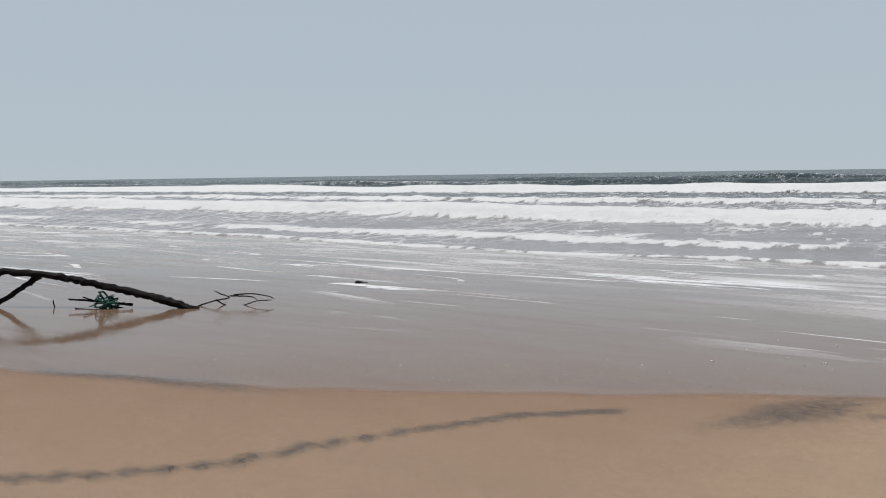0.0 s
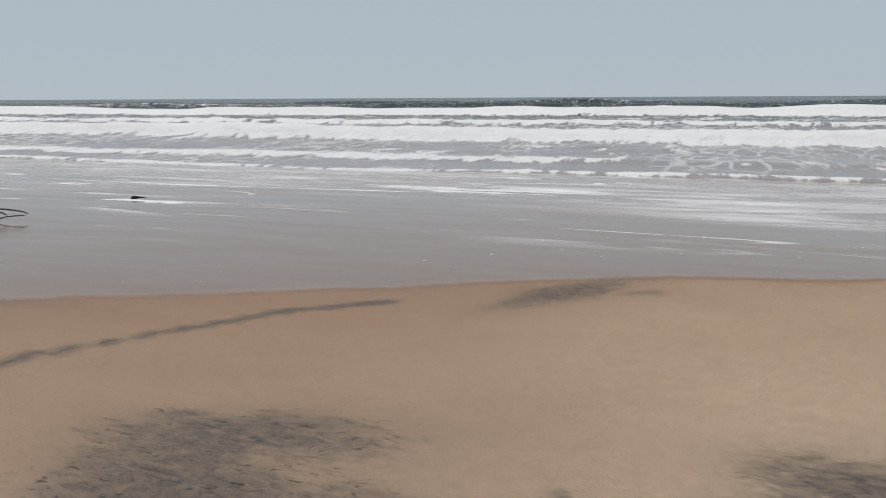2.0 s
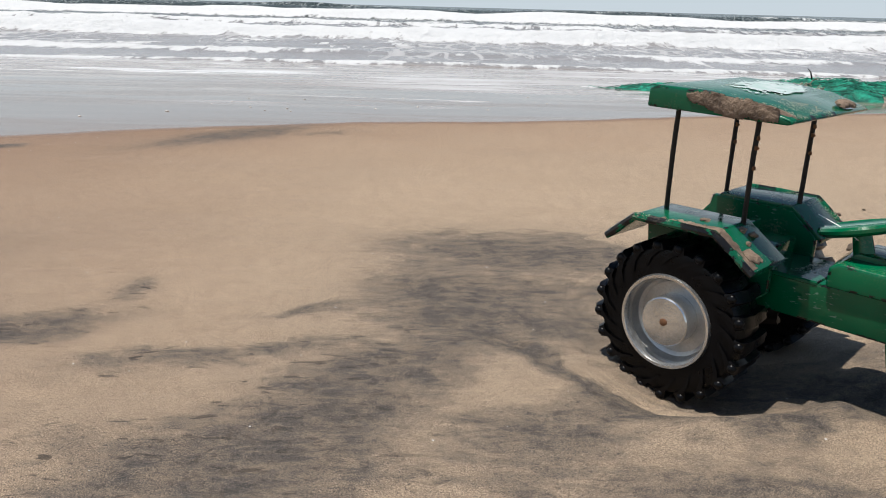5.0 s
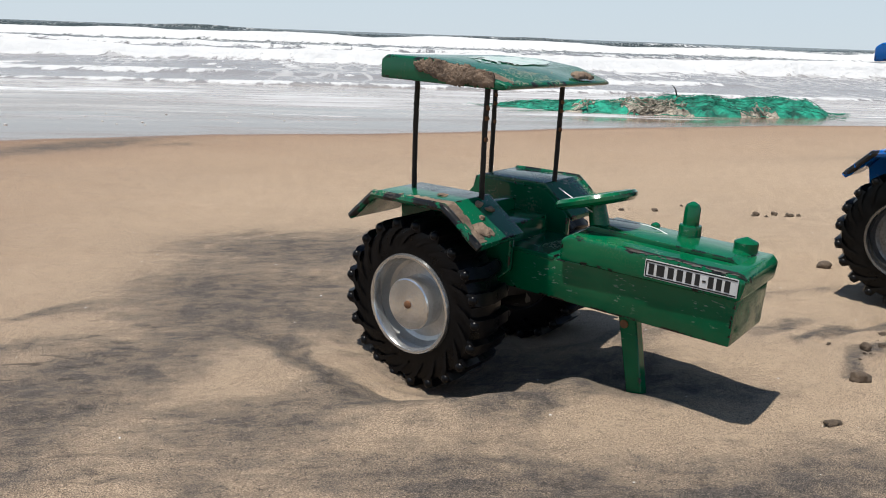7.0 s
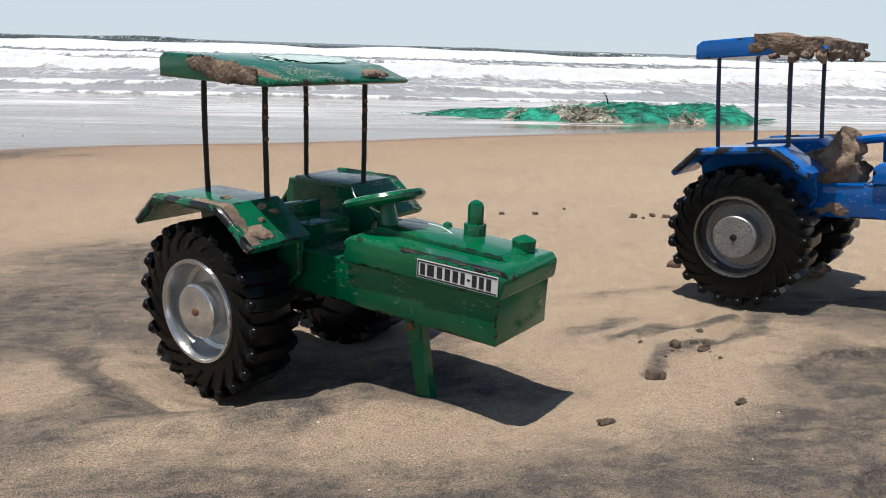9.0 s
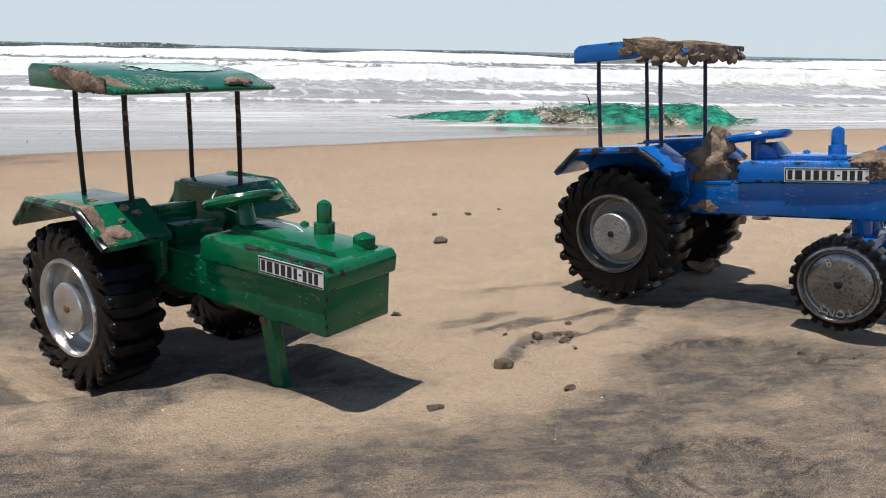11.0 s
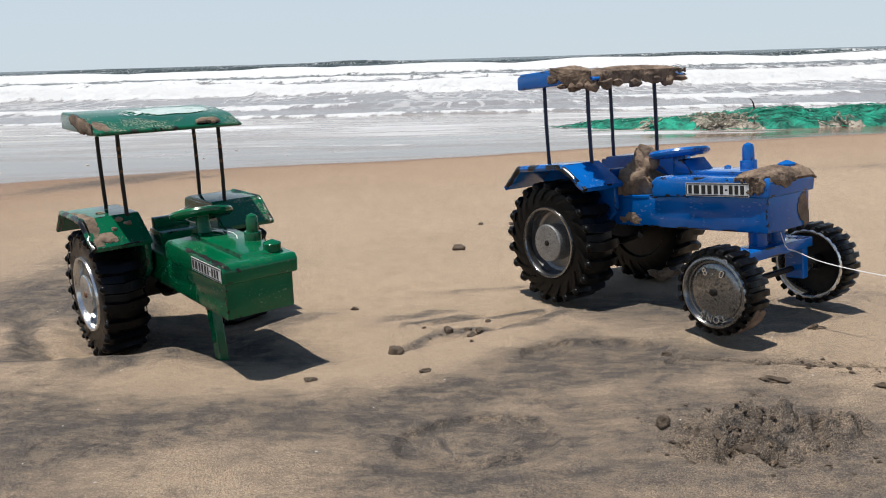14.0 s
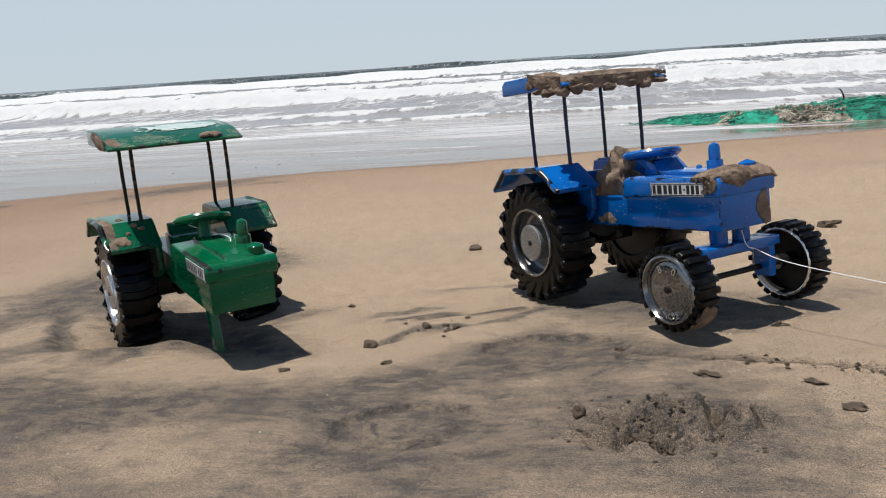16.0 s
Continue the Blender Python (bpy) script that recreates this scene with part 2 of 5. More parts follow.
RUST = plain("rust", (0.10, 0.045, 0.02), (0.2, 0.09, 0.04), 120, 0.8)
ROD = plain("black_iron_rod", (0.006, 0.005, 0.005), (0.022, 0.016, 0.012), 60, 0.5, 0.3)
BLUE_ROD = plain("dark_blue_rod", (0.006, 0.02, 0.075), (0.014, 0.02, 0.04), 60, 0.45)
CLOD = plain("crumbled_sand", (0.070, 0.051, 0.036), (0.165, 0.122, 0.086), 60, 0.95, bump=1.0, deep=0.003)
MUD = plain("wet_sand_lump", (0.085, 0.058, 0.041), (0.290, 0.208, 0.146), 38, 0.9, bump=0.9, deep=0.003)
STONE = plain("brown_stone", (0.068, 0.048, 0.032), (0.152, 0.112, 0.080), 50, 0.75, bump=0.6, deep=0.002)
BARK = plain("wet_black_bark", (0.004, 0.003, 0.003), (0.013, 0.010, 0.008), 14, 0.75, bump=0.8, deep=0.006, ior=1.25)
# the dark green mottling also paints in shadows of the net's hollows
NET_GREEN = plain("green_net_twine", (0.0, 0.060, 0.040), (0.012, 0.38, 0.24), 9, 0.65, bump=1.0, deep=0.012)
NET_DARK = plain("dark_net_twine", (0.004, 0.04, 0.026), (0.008, 0.09, 0.055), 7, 0.7)
ROPE = plain("frayed_rope", (0.06, 0.044, 0.03), (0.62, 0.56, 0.45), 14, 0.9, bump=1.0, deep=0.012)
WHITE = plain("white_vinyl", (0.663, 0.663, 0.654), (0.578, 0.578, 0.561), 40, 0.45, bump=0.1)
BLACK = plain("black_print", (0.012, 0.012, 0.012), (0.02, 0.02, 0.02), 60, 0.5, bump=0.05)
PALE = plain("peeled_white_paint", (0.527, 0.578, 0.561), (0.340, 0.468, 0.425), 45, 0.5, bump=0.06)
THREAD = plain("white_thread", (0.7, 0.7, 0.68), (0.8, 0.8, 0.78), 200, 0.6, bump=0.1)
SHELL = plain("bleached_shell", (0.510, 0.484, 0.442), (0.637, 0.620, 0.595), 90, 0.5)


# ---- mesh helpers ----
def part(name, bm, material, parent, label="", smooth=35):
    me = bpy.data.meshes.new(name)
    bm.normal_update()
    bm.to_mesh(me)
    bm.free()
    me.materials.append(material)
    if smooth:
        me.polygons.foreach_set("use_smooth", [True] * len(me.polygons))
        me.set_sharp_from_angle(angle=radians(smooth))
    ob = new(name, me)
    ob.parent = parent
    if label:
        tagged(ob, label)
    return ob


def thing(name, m, label, category, group=""):
    ob = new(name)
    ob.empty_display_size = 0.05
    ob.matrix_world = m
    return tagged(ob, label, category, group)


def solid(name, bm, material, m, label, category, group="", kind="", smooth=35):
    ob = part(name, bm, material, None, "", smooth)
    ob.matrix_world = m
    return tagged(ob, label, category, group, kind)


def prism(profile, y0, y1, bevel=0.0, seg=2, bm=None):
    """A solid with an outline in x and z, from y0 to y1."""
    own = bmesh.new()
    a = [own.verts.new((x, y0, z)) for x, z in profile]
    b = [own.verts.new((x, y1, z)) for x, z in profile]
    own.faces.new(a), own.faces.new(b[::-1])
    k = len(profile)
    for i in range(k):
        own.faces.new((a[i], b[i], b[(i + 1) % k], a[(i + 1) % k]))
    bmesh.ops.recalc_face_normals(own, faces=own.faces)
    if bevel:
        rim = own.faces.layers.float.new("rim")
        rounded = bmesh.ops.bevel(own, geom=[e for e in own.edges if e.calc_face_angle(0) > 0.45], offset=bevel, segments=seg, profile=0.6, affect="EDGES", clamp_overlap=True)["faces"]
        for f in rounded:
            f[rim] = 1.0
    return own if bm is None else join(bm, own)


def box(x0, x1, y0, y1, z0, z1, bevel=0.0, seg=2):
    return prism([(x0, z0), (x1, z0), (x1, z1), (x0, z1)], y0, y1, bevel, seg)


def join(bm, other, m=None):
    if m is not None:
        bmesh.ops.transform(other, matrix=m, verts=other.verts)
    me = bpy.data.meshes.new("joined")
    other.to_mesh(me)
    other.free()
    bm.from_mesh(me)
    bpy.data.meshes.remove(me)
    return bm


def lathe(profile, n, axis="Z", closed=False):
    """Turns an outline of (radius, height) round an axis."""
    bm = bmesh.new()
    rings = []
    for r, h in profile:
        ring = []
        for i in range(n):
            a = 2 * math.pi * i / n
            p = (r * math.cos(a), r * math.sin(a), h) if axis == "Z" else (r * math.cos(a), h, r * math.sin(a))
            ring.append(bm.verts.new(p))
        rings.append(ring)
    pairs = list(zip(rings, rings[1:])) + ([(rings[-1], rings[0])] if closed else [])
    for a, b in pairs:
        for i in range(n):
            bm.faces.new((a[i], a[(i + 1) % n], b[(i + 1) % n], b[i]))
    if not closed:
        bm.faces.new(rings[0][::-1]), bm.faces.new(rings[-1])
    bmesh.ops.recalc_face_normals(bm, faces=bm.faces)
    return bm


def tube(points, radii, sides=8, wobble=0.0, seed=0):
    """A tapered tube along points."""
    bm = bmesh.new()
    rng = random.Random(seed)
    pts = [Vector(p) for p in points]
    rings = []
    for i, p in enumerate(pts):
        d = (pts[min(i + 1, len(pts) - 1)] - pts[max(i - 1, 0)]).normalized()
        s = d.cross(Vector((0, 0, 1)) if abs(d.z) < 0.9 else Vector((1, 0, 0))).normalized()
        u = s.cross(d)
        r = radii[i] if isinstance(radii, (list, tuple)) else radii
        ring = []
        for k in range(sides):
            a = 2 * math.pi * k / sides
            q = r * (1 + wobble * rng.uniform(-1, 1))
            ring.append(bm.verts.new(p + s * math.cos(a) * q + u * math.sin(a) * q))
        rings.append(ring)
    for a, b in zip(rings, rings[1:]):
        for k in range(sides):
            bm.faces.new((a[k], a[(k + 1) % sides], b[(k + 1) % sides], b[k]))
    bm.faces.new(rings[0][::-1]), bm.faces.new(rings[-1])
    bmesh.ops.recalc_face_normals(bm, faces=bm.faces)
    return bm


def lump(size, seed, rough=0.35, fine=3.0, level=3, flat=0.0):
    """A rough lump of stone or sand; flat cuts its underside."""
    bm = bmesh.new()
    bmesh.ops.create_icosphere(bm, subdivisions=level, radius=1.0)
    off = Vector((seed * 7.3, seed * 3.1, seed * 1.7))
    for v in bm.verts:
        k = 1 + rough * noise.noise(v.co * 1.1 + off) + rough * 0.5 * noise.noise(v.co * fine + off) + rough * 0.25 * noise.noise(v.co * fine * 2.7 + off)
        v.co = Vector((v.co.x * size[0], v.co.y * size[1], v.co.z * size[2])) * k
        if flat and v.co.z < -flat * size[2]:
            v.co.z = -flat * size[2]
    return bm


def resample(points, count):
    """Points spread evenly along a smooth line through the given ones."""
    p = [Vector(q) for q in points]
    p = [2 * p[0] - p[1]] + p + [2 * p[-1] - p[-2]]
    out = []
    for i in range(count):
        s = i / (count - 1) * (len(p) - 3)
        k = min(int(s), len(p) - 4)
        f = s - k
        a, b, c, d = p[k:k + 4]
        out.append(0.5 * (2 * b + (c - a) * f + (2 * a - 5 * b + 4 * c - d) * f * f + (3 * b - a - 3 * c + d) * f ** 3))
    return out


# ---- ground ----
def lattice(x, y, seed):
    """Smooth noise from 0 to 1 over arrays."""
    xi, yi = np.floor(x), np.floor(y)
    fx, fy = x - xi, y - yi
    fx, fy = fx * fx * (3 - 2 * fx), fy * fy * (3 - 2 * fy)

    def at(i, j):
        v = np.sin(i * 127.1 + j * 311.7 + seed * 74.7) * 43758.5453
        return v - np.floor(v)

    top = at(xi, yi) * (1 - fx) + at(xi + 1, yi) * fx
    low = at(xi, yi + 1) * (1 - fx) + at(xi + 1, yi + 1) * fx
    return top * (1 - fy) + low * fy


def fbm(x, y, seed, octaves=4, gain=0.5):
    out, amp, total = 0, 1.0, 0.0
    for k in range(octaves):
        out = out + amp * lattice(x * 2 ** k + 13.7 * k, y * 2 ** k - 7.1 * k, seed + k)
        total += amp
        amp *= gain
    return out / total


def smooth(v, lo, hi):
    s = np.clip((v - lo) / (hi - lo), 0, 1)
    return s * s * (3 - 2 * s)


def bump_at(x, y, cx, cy, rx, ry, turn=0.0):
    c, s = math.cos(radians(turn)), math.sin(radians(turn))
    u, v = (x - cx) * c + (y - cy) * s, -(x - cx) * s + (y - cy) * c
    return np.exp(-((u / rx) ** 2 + (v / ry) ** 2))


def near_line(x, y, pts):
    """Distance from a broken line."""
    best = np.full(np.shape(x), 1e9)
    for (ax, ay), (bx, by) in zip(pts, pts[1:]):
        dx, dy = bx - ax, by - ay
        f = np.clip(((x - ax) * dx + (y - ay) * dy) / (dx * dx + dy * dy), 0, 1)
        best = np.minimum(best, np.hypot(x - ax - f * dx, y - ay - f * dy))
    return best


# hollows washed out round the wheels and feet, and low banks: place, radii, turn, height
HOLLOWS = [(0.03, -0.02, 0.085, 0.075, 0, -0.034), (0.16, 0.15, 0.10, 0.09, 45, -0.032), (0.15, 0.00, 0.13, 0.075, 20, -0.018),
           (0.25, -0.07, 0.10, 0.06, -10, -0.016), (0.37, -0.165, 0.12, 0.075, 40, -0.015), (0.10, -0.145, 0.12, 0.03, 5, 0.014), (0.185, -0.108, 0.042, 0.022, 15, 0.017), (0.10, -0.08, 0.05, 0.03, 0, -0.010), (-0.10, -0.06, 0.03, 0.08, 20, 0.005),
           (0.78, 0.16, 0.07, 0.06, 0, -0.008), (1.0, -0.12, 0.05, 0.04, 0, -0.006), (0.63, -0.44, 0.10, 0.05, 25, -0.006), (0.973, -0.304, 0.008, 0.006, 0, -0.010), (0.70, -0.19, 0.02, 0.05, 30, -0.004)]
# black mineral sand, and dark patches under the tractors: place, radii, turn, strength
BLACK_FAR = [(-1.17, 2.33, 0.48, 0.14, 62, 1.0), (-0.80, 2.47, 0.16, 0.07, 40, 0.6), (-1.60, 0.40, 0.40, 0.16, 10, 0.75), (-1.45, 0.08, 0.40, 0.12, 12, 0.8),
             (-1.03, 0.06, 0.20, 0.055, 18, 1.0), (-1.75, 0.20, 0.25, 0.18, 0, 0.5), (-0.79, 0.29, 0.04, 0.06, 0, 0.7), (-0.52, 0.21, 0.06, 0.022, 20, 0.7),
             (-0.60, 0.03, 0.16, 0.035, 15, 0.8), (-0.88, 0.13, 0.14, 0.05, 20, 0.5), (-4.2, 1.0, 1.0, 0.10, 16, 0.7), (2.6, 2.4, 0.9, 0.12, 12, 0.5)]
BLACK_NEAR = [(-0.18, 0.60, 0.24, 0.16, 10, 1.0), (0.02, 0.52, 0.18, 0.10, 0, 0.6), (-0.25, 0.26, 0.18, 0.12, -15, 1.05), (-0.08, 0.33, 0.16, 0.06, -10, 0.3), (-0.15, 0.14, 0.16, 0.06, -10, 0.8),
              (-0.34, -0.02, 0.14, 0.07, 40, 1.0), (-0.46, -0.22, 0.20, 0.09, 55, 1.05), (-0.05, -0.10, 0.06, 0.022, -20, 0.8), (-0.15, -0.17, 0.10, 0.05, 10, 0.45),
              (0.08, -0.31, 0.16, 0.04, -14, 0.5), (0.13, -0.41, 0.13, 0.08, 20, 0.65), (0.30, -0.34, 0.10, 0.04, 25, 0.45), (0.48, -0.35, 0.12, 0.05, 18, 0.6),
              # first two under the green tractor, third under the blue, fourth a bank's slope
              (0.19, -0.02, 0.17, 0.07, -20, 0.75), (0.27, -0.10, 0.10, 0.05, -10, 0.6), (0.92, 0.08, 0.22, 0.09, -30, 0.6), (0.140, -0.150, 0.055, 0.018, 18, 0.95), (-0.02, -0.13, 0.07, 0.02, -10, 0.7), (0.23, -0.145, 0.06, 0.015, -15, 0.5)]
BLACK_RIGHT = [(0.58, -0.30, 0.12, 0.035, 22, 0.65), (0.66, -0.39, 0.10, 0.022, -20, 1.0), (0.58, -0.45, 0.035, 0.06, 20, 1.0), (0.66, -0.50, 0.10, 0.03, 10, 0.9),
               (0.77, -0.17, 0.11, 0.06, 20, 1.0), (0.90, -0.19, 0.13, 0.06, 0, 0.6), (0.72, -0.25, 0.06, 0.018, 20, 0.8), (0.95, -0.42, 0.20, 0.10, 0, 0.5),
               (0.53, 0.07, 0.07, 0.025, 35, 0.8), (0.62, 0.22, 0.12, 0.02, 10, 0.5), (1.15, 0.10, 0.25, 0.08, 0, 0.4), (0.33, 0.06, 0.06, 0.03, 30, 0.6)]
WRACK = [(-3.9, -0.45), (-3.28, -0.14), (-3.02, 0.11), (-2.77, 0.40), (-2.65, 0.72), (-2.41, 1.15), (-2.18, 1.56), (-1.85, 1.87)]
TRACKS = [[(0.76, 0.085), (0.66, -0.015), (0.60, -0.052), (0.53, -0.10)], [(0.71, 0.095), (0.63, 0.05), (0.55, 0.005)], [(-0.22, 0.12), (-0.08, -0.02), (0.0, -0.10)], [(-0.14, 0.02), (-0.06, -0.08), (0.06, -0.14)]]
GROOVE = [(0.90, -0.17), (0.99, -0.195), (1.05, -0.212), (1.11, -0.223), (1.17, -0.245), (1.26, -0.28), (1.6, -0.40)]
SEA_LEVEL = -0.45


def rise(x, y):
    """The beach without its small relief."""
    s = np.where(y < -1.0, -1.0 + (y + 1.0) * 0.5, y)
    s = np.where(s > 45, 45, np.where(s < -30, -30, s))
    return 0.012 - 0.04 * s + 0.02 * np.clip(x, -1, 1.5) * np.exp(-np.clip(y, 0, 99) / 1.5) * np.exp(-np.clip(-y - 1, 0, 99))


def height(x, y):
    x, y = np.asarray(x, float), np.asarray(y, float)
    z = rise(x, y)
    calm = 1 - smooth(y - wet_line(x), -0.5, 0.3)
    z = z + calm * (0.010 * (fbm(x * 1.7, y * 1.7, 3) - 0.5) + 0.010 * (fbm(x * 6, y * 10, 9) - 0.5) + 0.0036 * (fbm(x * 26, y * 40, 21, 3) - 0.5))
    z = z + (1 - calm) * 0.012 * (fbm(x * 0.5, y * 1.1, 31, 3) - 0.5)
    for cx, cy, rx, ry, turn, h in HOLLOWS:
        z = z + h * bump_at(x, y, cx, cy, rx, ry, turn)
    d = near_line(x, y, WRACK)
    z = z + 0.004 * np.exp(-(d / 0.05) ** 2) * (fbm(x * 25, y * 25, 5) - 0.2)
    for line in TRACKS:
        z = z - 0.0065 * np.exp(-(near_line(x, y, line) / 0.009) ** 2) * (0.4 + 0.9 * fbm(x * 40, y * 40, 28, 2))
    d = near_line(x, y, GROOVE)
    z = z - 0.018 * np.exp(-(d / 0.0055) ** 2) * fbm(x * 30, y * 30, 18, 2) * 1.6 + 0.007 * np.exp(-((d - 0.015) / 0.009) ** 2) * (fbm(x * 60, y * 60, 8, 2) - 0.1)
    scarp = bump_at(x, y, 0.81, -0.145, 0.135, 0.078, -8) + 0.16 * (fbm(x * 22, y * 22, 77, 3) - 0.5)
    z = z - 0.010 * smooth(scarp, 0.47, 0.56) * (1 - smooth(x, 0.84, 1.0))
    swirl = bump_at(x, y, 0.645, -0.41, 0.10, 0.07, 10) + 0.25 * (fbm(x * 14, y * 14, 79, 3) - 0.5)
    z = z - 0.007 * smooth(swirl, 0.40, 0.46) + 0.007 * smooth(swirl, 0.60, 0.74)
    churn = bump_at(x, y, 0.93, -0.415, 0.085, 0.06, 10) + bump_at(x, y, 1.01, -0.395, 0.045, 0.035)
    return z + smooth(churn, 0.15, 0.8) * (0.072 * (fbm(x * 40, y * 50, 12, 4, 0.72) - 0.46) - 0.022 * smooth(fbm(x * 34, y * 44, 15, 3), 0.56, 0.66))


def wet_line(x):
    return np.interp(x, [-40, -12, -5, -3.4, -2.4, -1.5, -0.7, 0.3, 0.9, 3, 10, 40], [-1, -0.4, 0.74, 1.3, 1.95, 2.5, 2.9, 3.25, 3.5, 4.4, 6, 8])


def blackness(x, y):
    wx = x + 0.09 * (fbm(x * 7, y * 9, 41) - 0.5) + 0.02 * (fbm(x * 32, y * 32, 43) - 0.5)
    wy = y + 0.07 * (fbm(x * 7, y * 9, 47) - 0.5) + 0.02 * (fbm(x * 32, y * 32, 49) - 0.5)
    v = 0
    for cx, cy, rx, ry, turn, k in BLACK_FAR + BLACK_NEAR + BLACK_RIGHT:
        v = v + k * bump_at(wx, wy, cx, cy, rx, ry, turn)
    v = v + 1.6 * np.exp(-(near_line(x + 0.05 * (fbm(x * 18, y * 18, 43) - 0.5), y + 0.05 * (fbm(x * 18, y * 18, 49) - 0.5), WRACK) / 0.032) ** 2) * (0.5 + 0.9 * fbm(x * 6, y * 6, 51))
    # tracks and groove are coloured darker along the lines where height() cuts them
    for line in TRACKS:
        v = v + 0.85 * np.exp(-(near_line(wx, wy, line) / 0.013) ** 2)
    v = v + 0.8 * np.exp(-(near_line(x, y, GROOVE) / 0.006) ** 2)
    scarp = bump_at(x, y, 0.81, -0.145, 0.135, 0.078, -8) + 0.16 * (fbm(x * 22, y * 22, 77, 3) - 0.5)
    v = v + 0.75 * smooth(scarp, 0.47, 0.53) * (1 - smooth(x, 0.84, 1.0))
    swirl = bump_at(x, y, 0.645, -0.41, 0.10, 0.07, 10) + 0.25 * (fbm(x * 14, y * 14, 79, 3) - 0.5)
    v = v + 0.95 * smooth(swirl, 0.40, 0.45) * (1 - smooth(swirl, 0.58, 0.72)) + 0.21 * smooth(-y, 0.05, 0.3) * np.exp(-(np.clip(-y - 0.7, 0, 9) / 1.0) ** 2)
    sx, sy = x + 0.9 * (fbm(x * 1.1, y * 1.1, 195, 3) - 0.5), y + 0.9 * (fbm(x * 1.1, y * 1.1, 197, 3) - 0.5)
    fade = np.exp(-(np.clip(-sy - 0.7, 0, 9) / 1.2) ** 2) * np.exp(-(np.clip(x - 1.3, 0, 9) / 1.5) ** 2)
    near = smooth(-sy, -0.2, 0.25) * smooth(sx, -0.2, 0.7) * fade
    v = v + 0.23 * near * smooth(fbm(x * 3.1, y * 4.5, 61), 0.35, 0.65) + (0.16 - 0.14 * smooth(x, 0.95, 1.15) * smooth(-y, 0.1, 0.35)) * smooth(sx, 0.45, 1.0) * smooth(-sy, -0.30, 0.15) * fade + 0.20 * smooth(-y, 0.15, 0.4) * smooth(sx, -0.7, 0.1) * (1 - smooth(sx, 0.65, 1.05)) * fade
    v = v + 0.12 * smooth(fbm(x * 1.3, y * 2.6, 71), 0.5, 0.75)
    v = v + 0.55 * smooth(np.sin(swirl * 62 + 3 * fbm(x * 9, y * 9, 83, 2)), 0.1, 0.8) * smooth(swirl, 0.34, 0.42) * (1 - smooth(swirl, 0.80, 0.95))
    v = v + 0.23 * smooth(-sy, -0.70, 0.15) * smooth(sx, -2.2, -1.0) * (1 - smooth(sx, 0.1, 0.5)) * fade * (0.6 + 0.8 * fbm(x * 4, y * 5, 89, 3))
    v = v * (0.55 + 0.9 * fbm(x * 15, y * 24, 81, 5, 0.6))
    crisp = smooth(v + 0.7 * (fbm(x * 30, y * 44, 87, 4, 0.6) - 0.5), 0.34, 0.62)
    return np.clip(0.62 * v + 0.28 * crisp, 0, 0.92)


def axis(dense0, dense1, step, far0, far1, growth=1.09):
    mid = list(np.arange(dense0, dense1 + step / 2, step))
    hi, s = [], step
    while (hi or mid)[-1] < far1:
        s *= growth
        hi.append((hi or mid)[-1] + s)
    lo, s = [], step
    while (lo or [mid[0]])[-1] > far0:
        s *= growth
        lo.append((lo or [mid[0]])[-1] - s)
    return np.array(lo[::-1] + mid + hi)


def sheet(name, xs, ys, zs, attributes, material, label, category):
    """A regular sheet of quads with its point attributes."""
    gx, gy = np.meshgrid(xs, ys)
    ny, nx = gx.shape
    i = np.arange(ny * nx).reshape(ny, nx)
    quads = np.stack([i[:-1, :-1], i[:-1, 1:], i[1:, 1:], i[1:, :-1]], -1).reshape(-1, 4)
    me = bpy.data.meshes.new(name)
    me.vertices.add(nx * ny)
    me.vertices.foreach_set("co", np.stack([gx, gy, zs], -1).astype(np.float32).ravel())
    me.loops.add(quads.size)
    me.loops.foreach_set("vertex_index", quads.astype(np.int32).ravel())
    me.polygons.add(len(quads))
    me.polygons.foreach_set("loop_start", np.arange(0, quads.size, 4, dtype=np.int32))
    me.polygons.foreach_set("use_smooth", np.ones(len(quads), dtype=bool))
    for key, value in attributes.items():
        a = me.attributes.new(key, "FLOAT", "POINT")
        a.data.foreach_set("value", np.asarray(value, np.float32).ravel())
    me.update(calc_edges=True)
    me.validate()
    me.materials.append(material)
    return tagged(new(name, me), label, category, kind="structure")


gxs = axis(-0.70, 1.36, 0.0034, -3000, 3000, 1.035)
gys = axis(-0.66, 0.70, 0.0034, -1500, 3000, 1.03)
GX, GY = np.meshgrid(gxs, gys)
edge = GY - wet_line(GX) + 0.25 * (fbm(GX * 1.2, GY * 1.2, 91) - 0.5)
# browner, darker sand towards -x, evens out brightness left by the exposure
browning = -GX + 0.50 - 0.12 * np.clip(GY, -1.2, 2.0) + 1.6 * (fbm(GX * 0.55, GY * 0.55, 191, 4) - 0.5) + 0.6 * (fbm(GX * 2.3, GY * 3.1, 193, 3) - 0.5)
wetness = np.clip(smooth(edge, -0.12, 0.30) + 0.05 * smooth(edge, -1.0, 0) + 0.24 * smooth(browning, -0.4, 2.2), 0, 1)
sheet("ground", gxs, gys, height(GX, GY), {"dark": blackness(GX, GY) * (1 - 0.75 * smooth(edge, 0.4, 1.2)), "wet": wetness, "browning": smooth(edge + 2.6, 0 * GX, 2.6), "film": smooth(edge - 0.2, 0 * GX, 17.0 - 14.0 * smooth(GX, -4, 1))}, SAND,
      "tan beach sand streaked with black mineral sand, wet towards the sea", "beach")


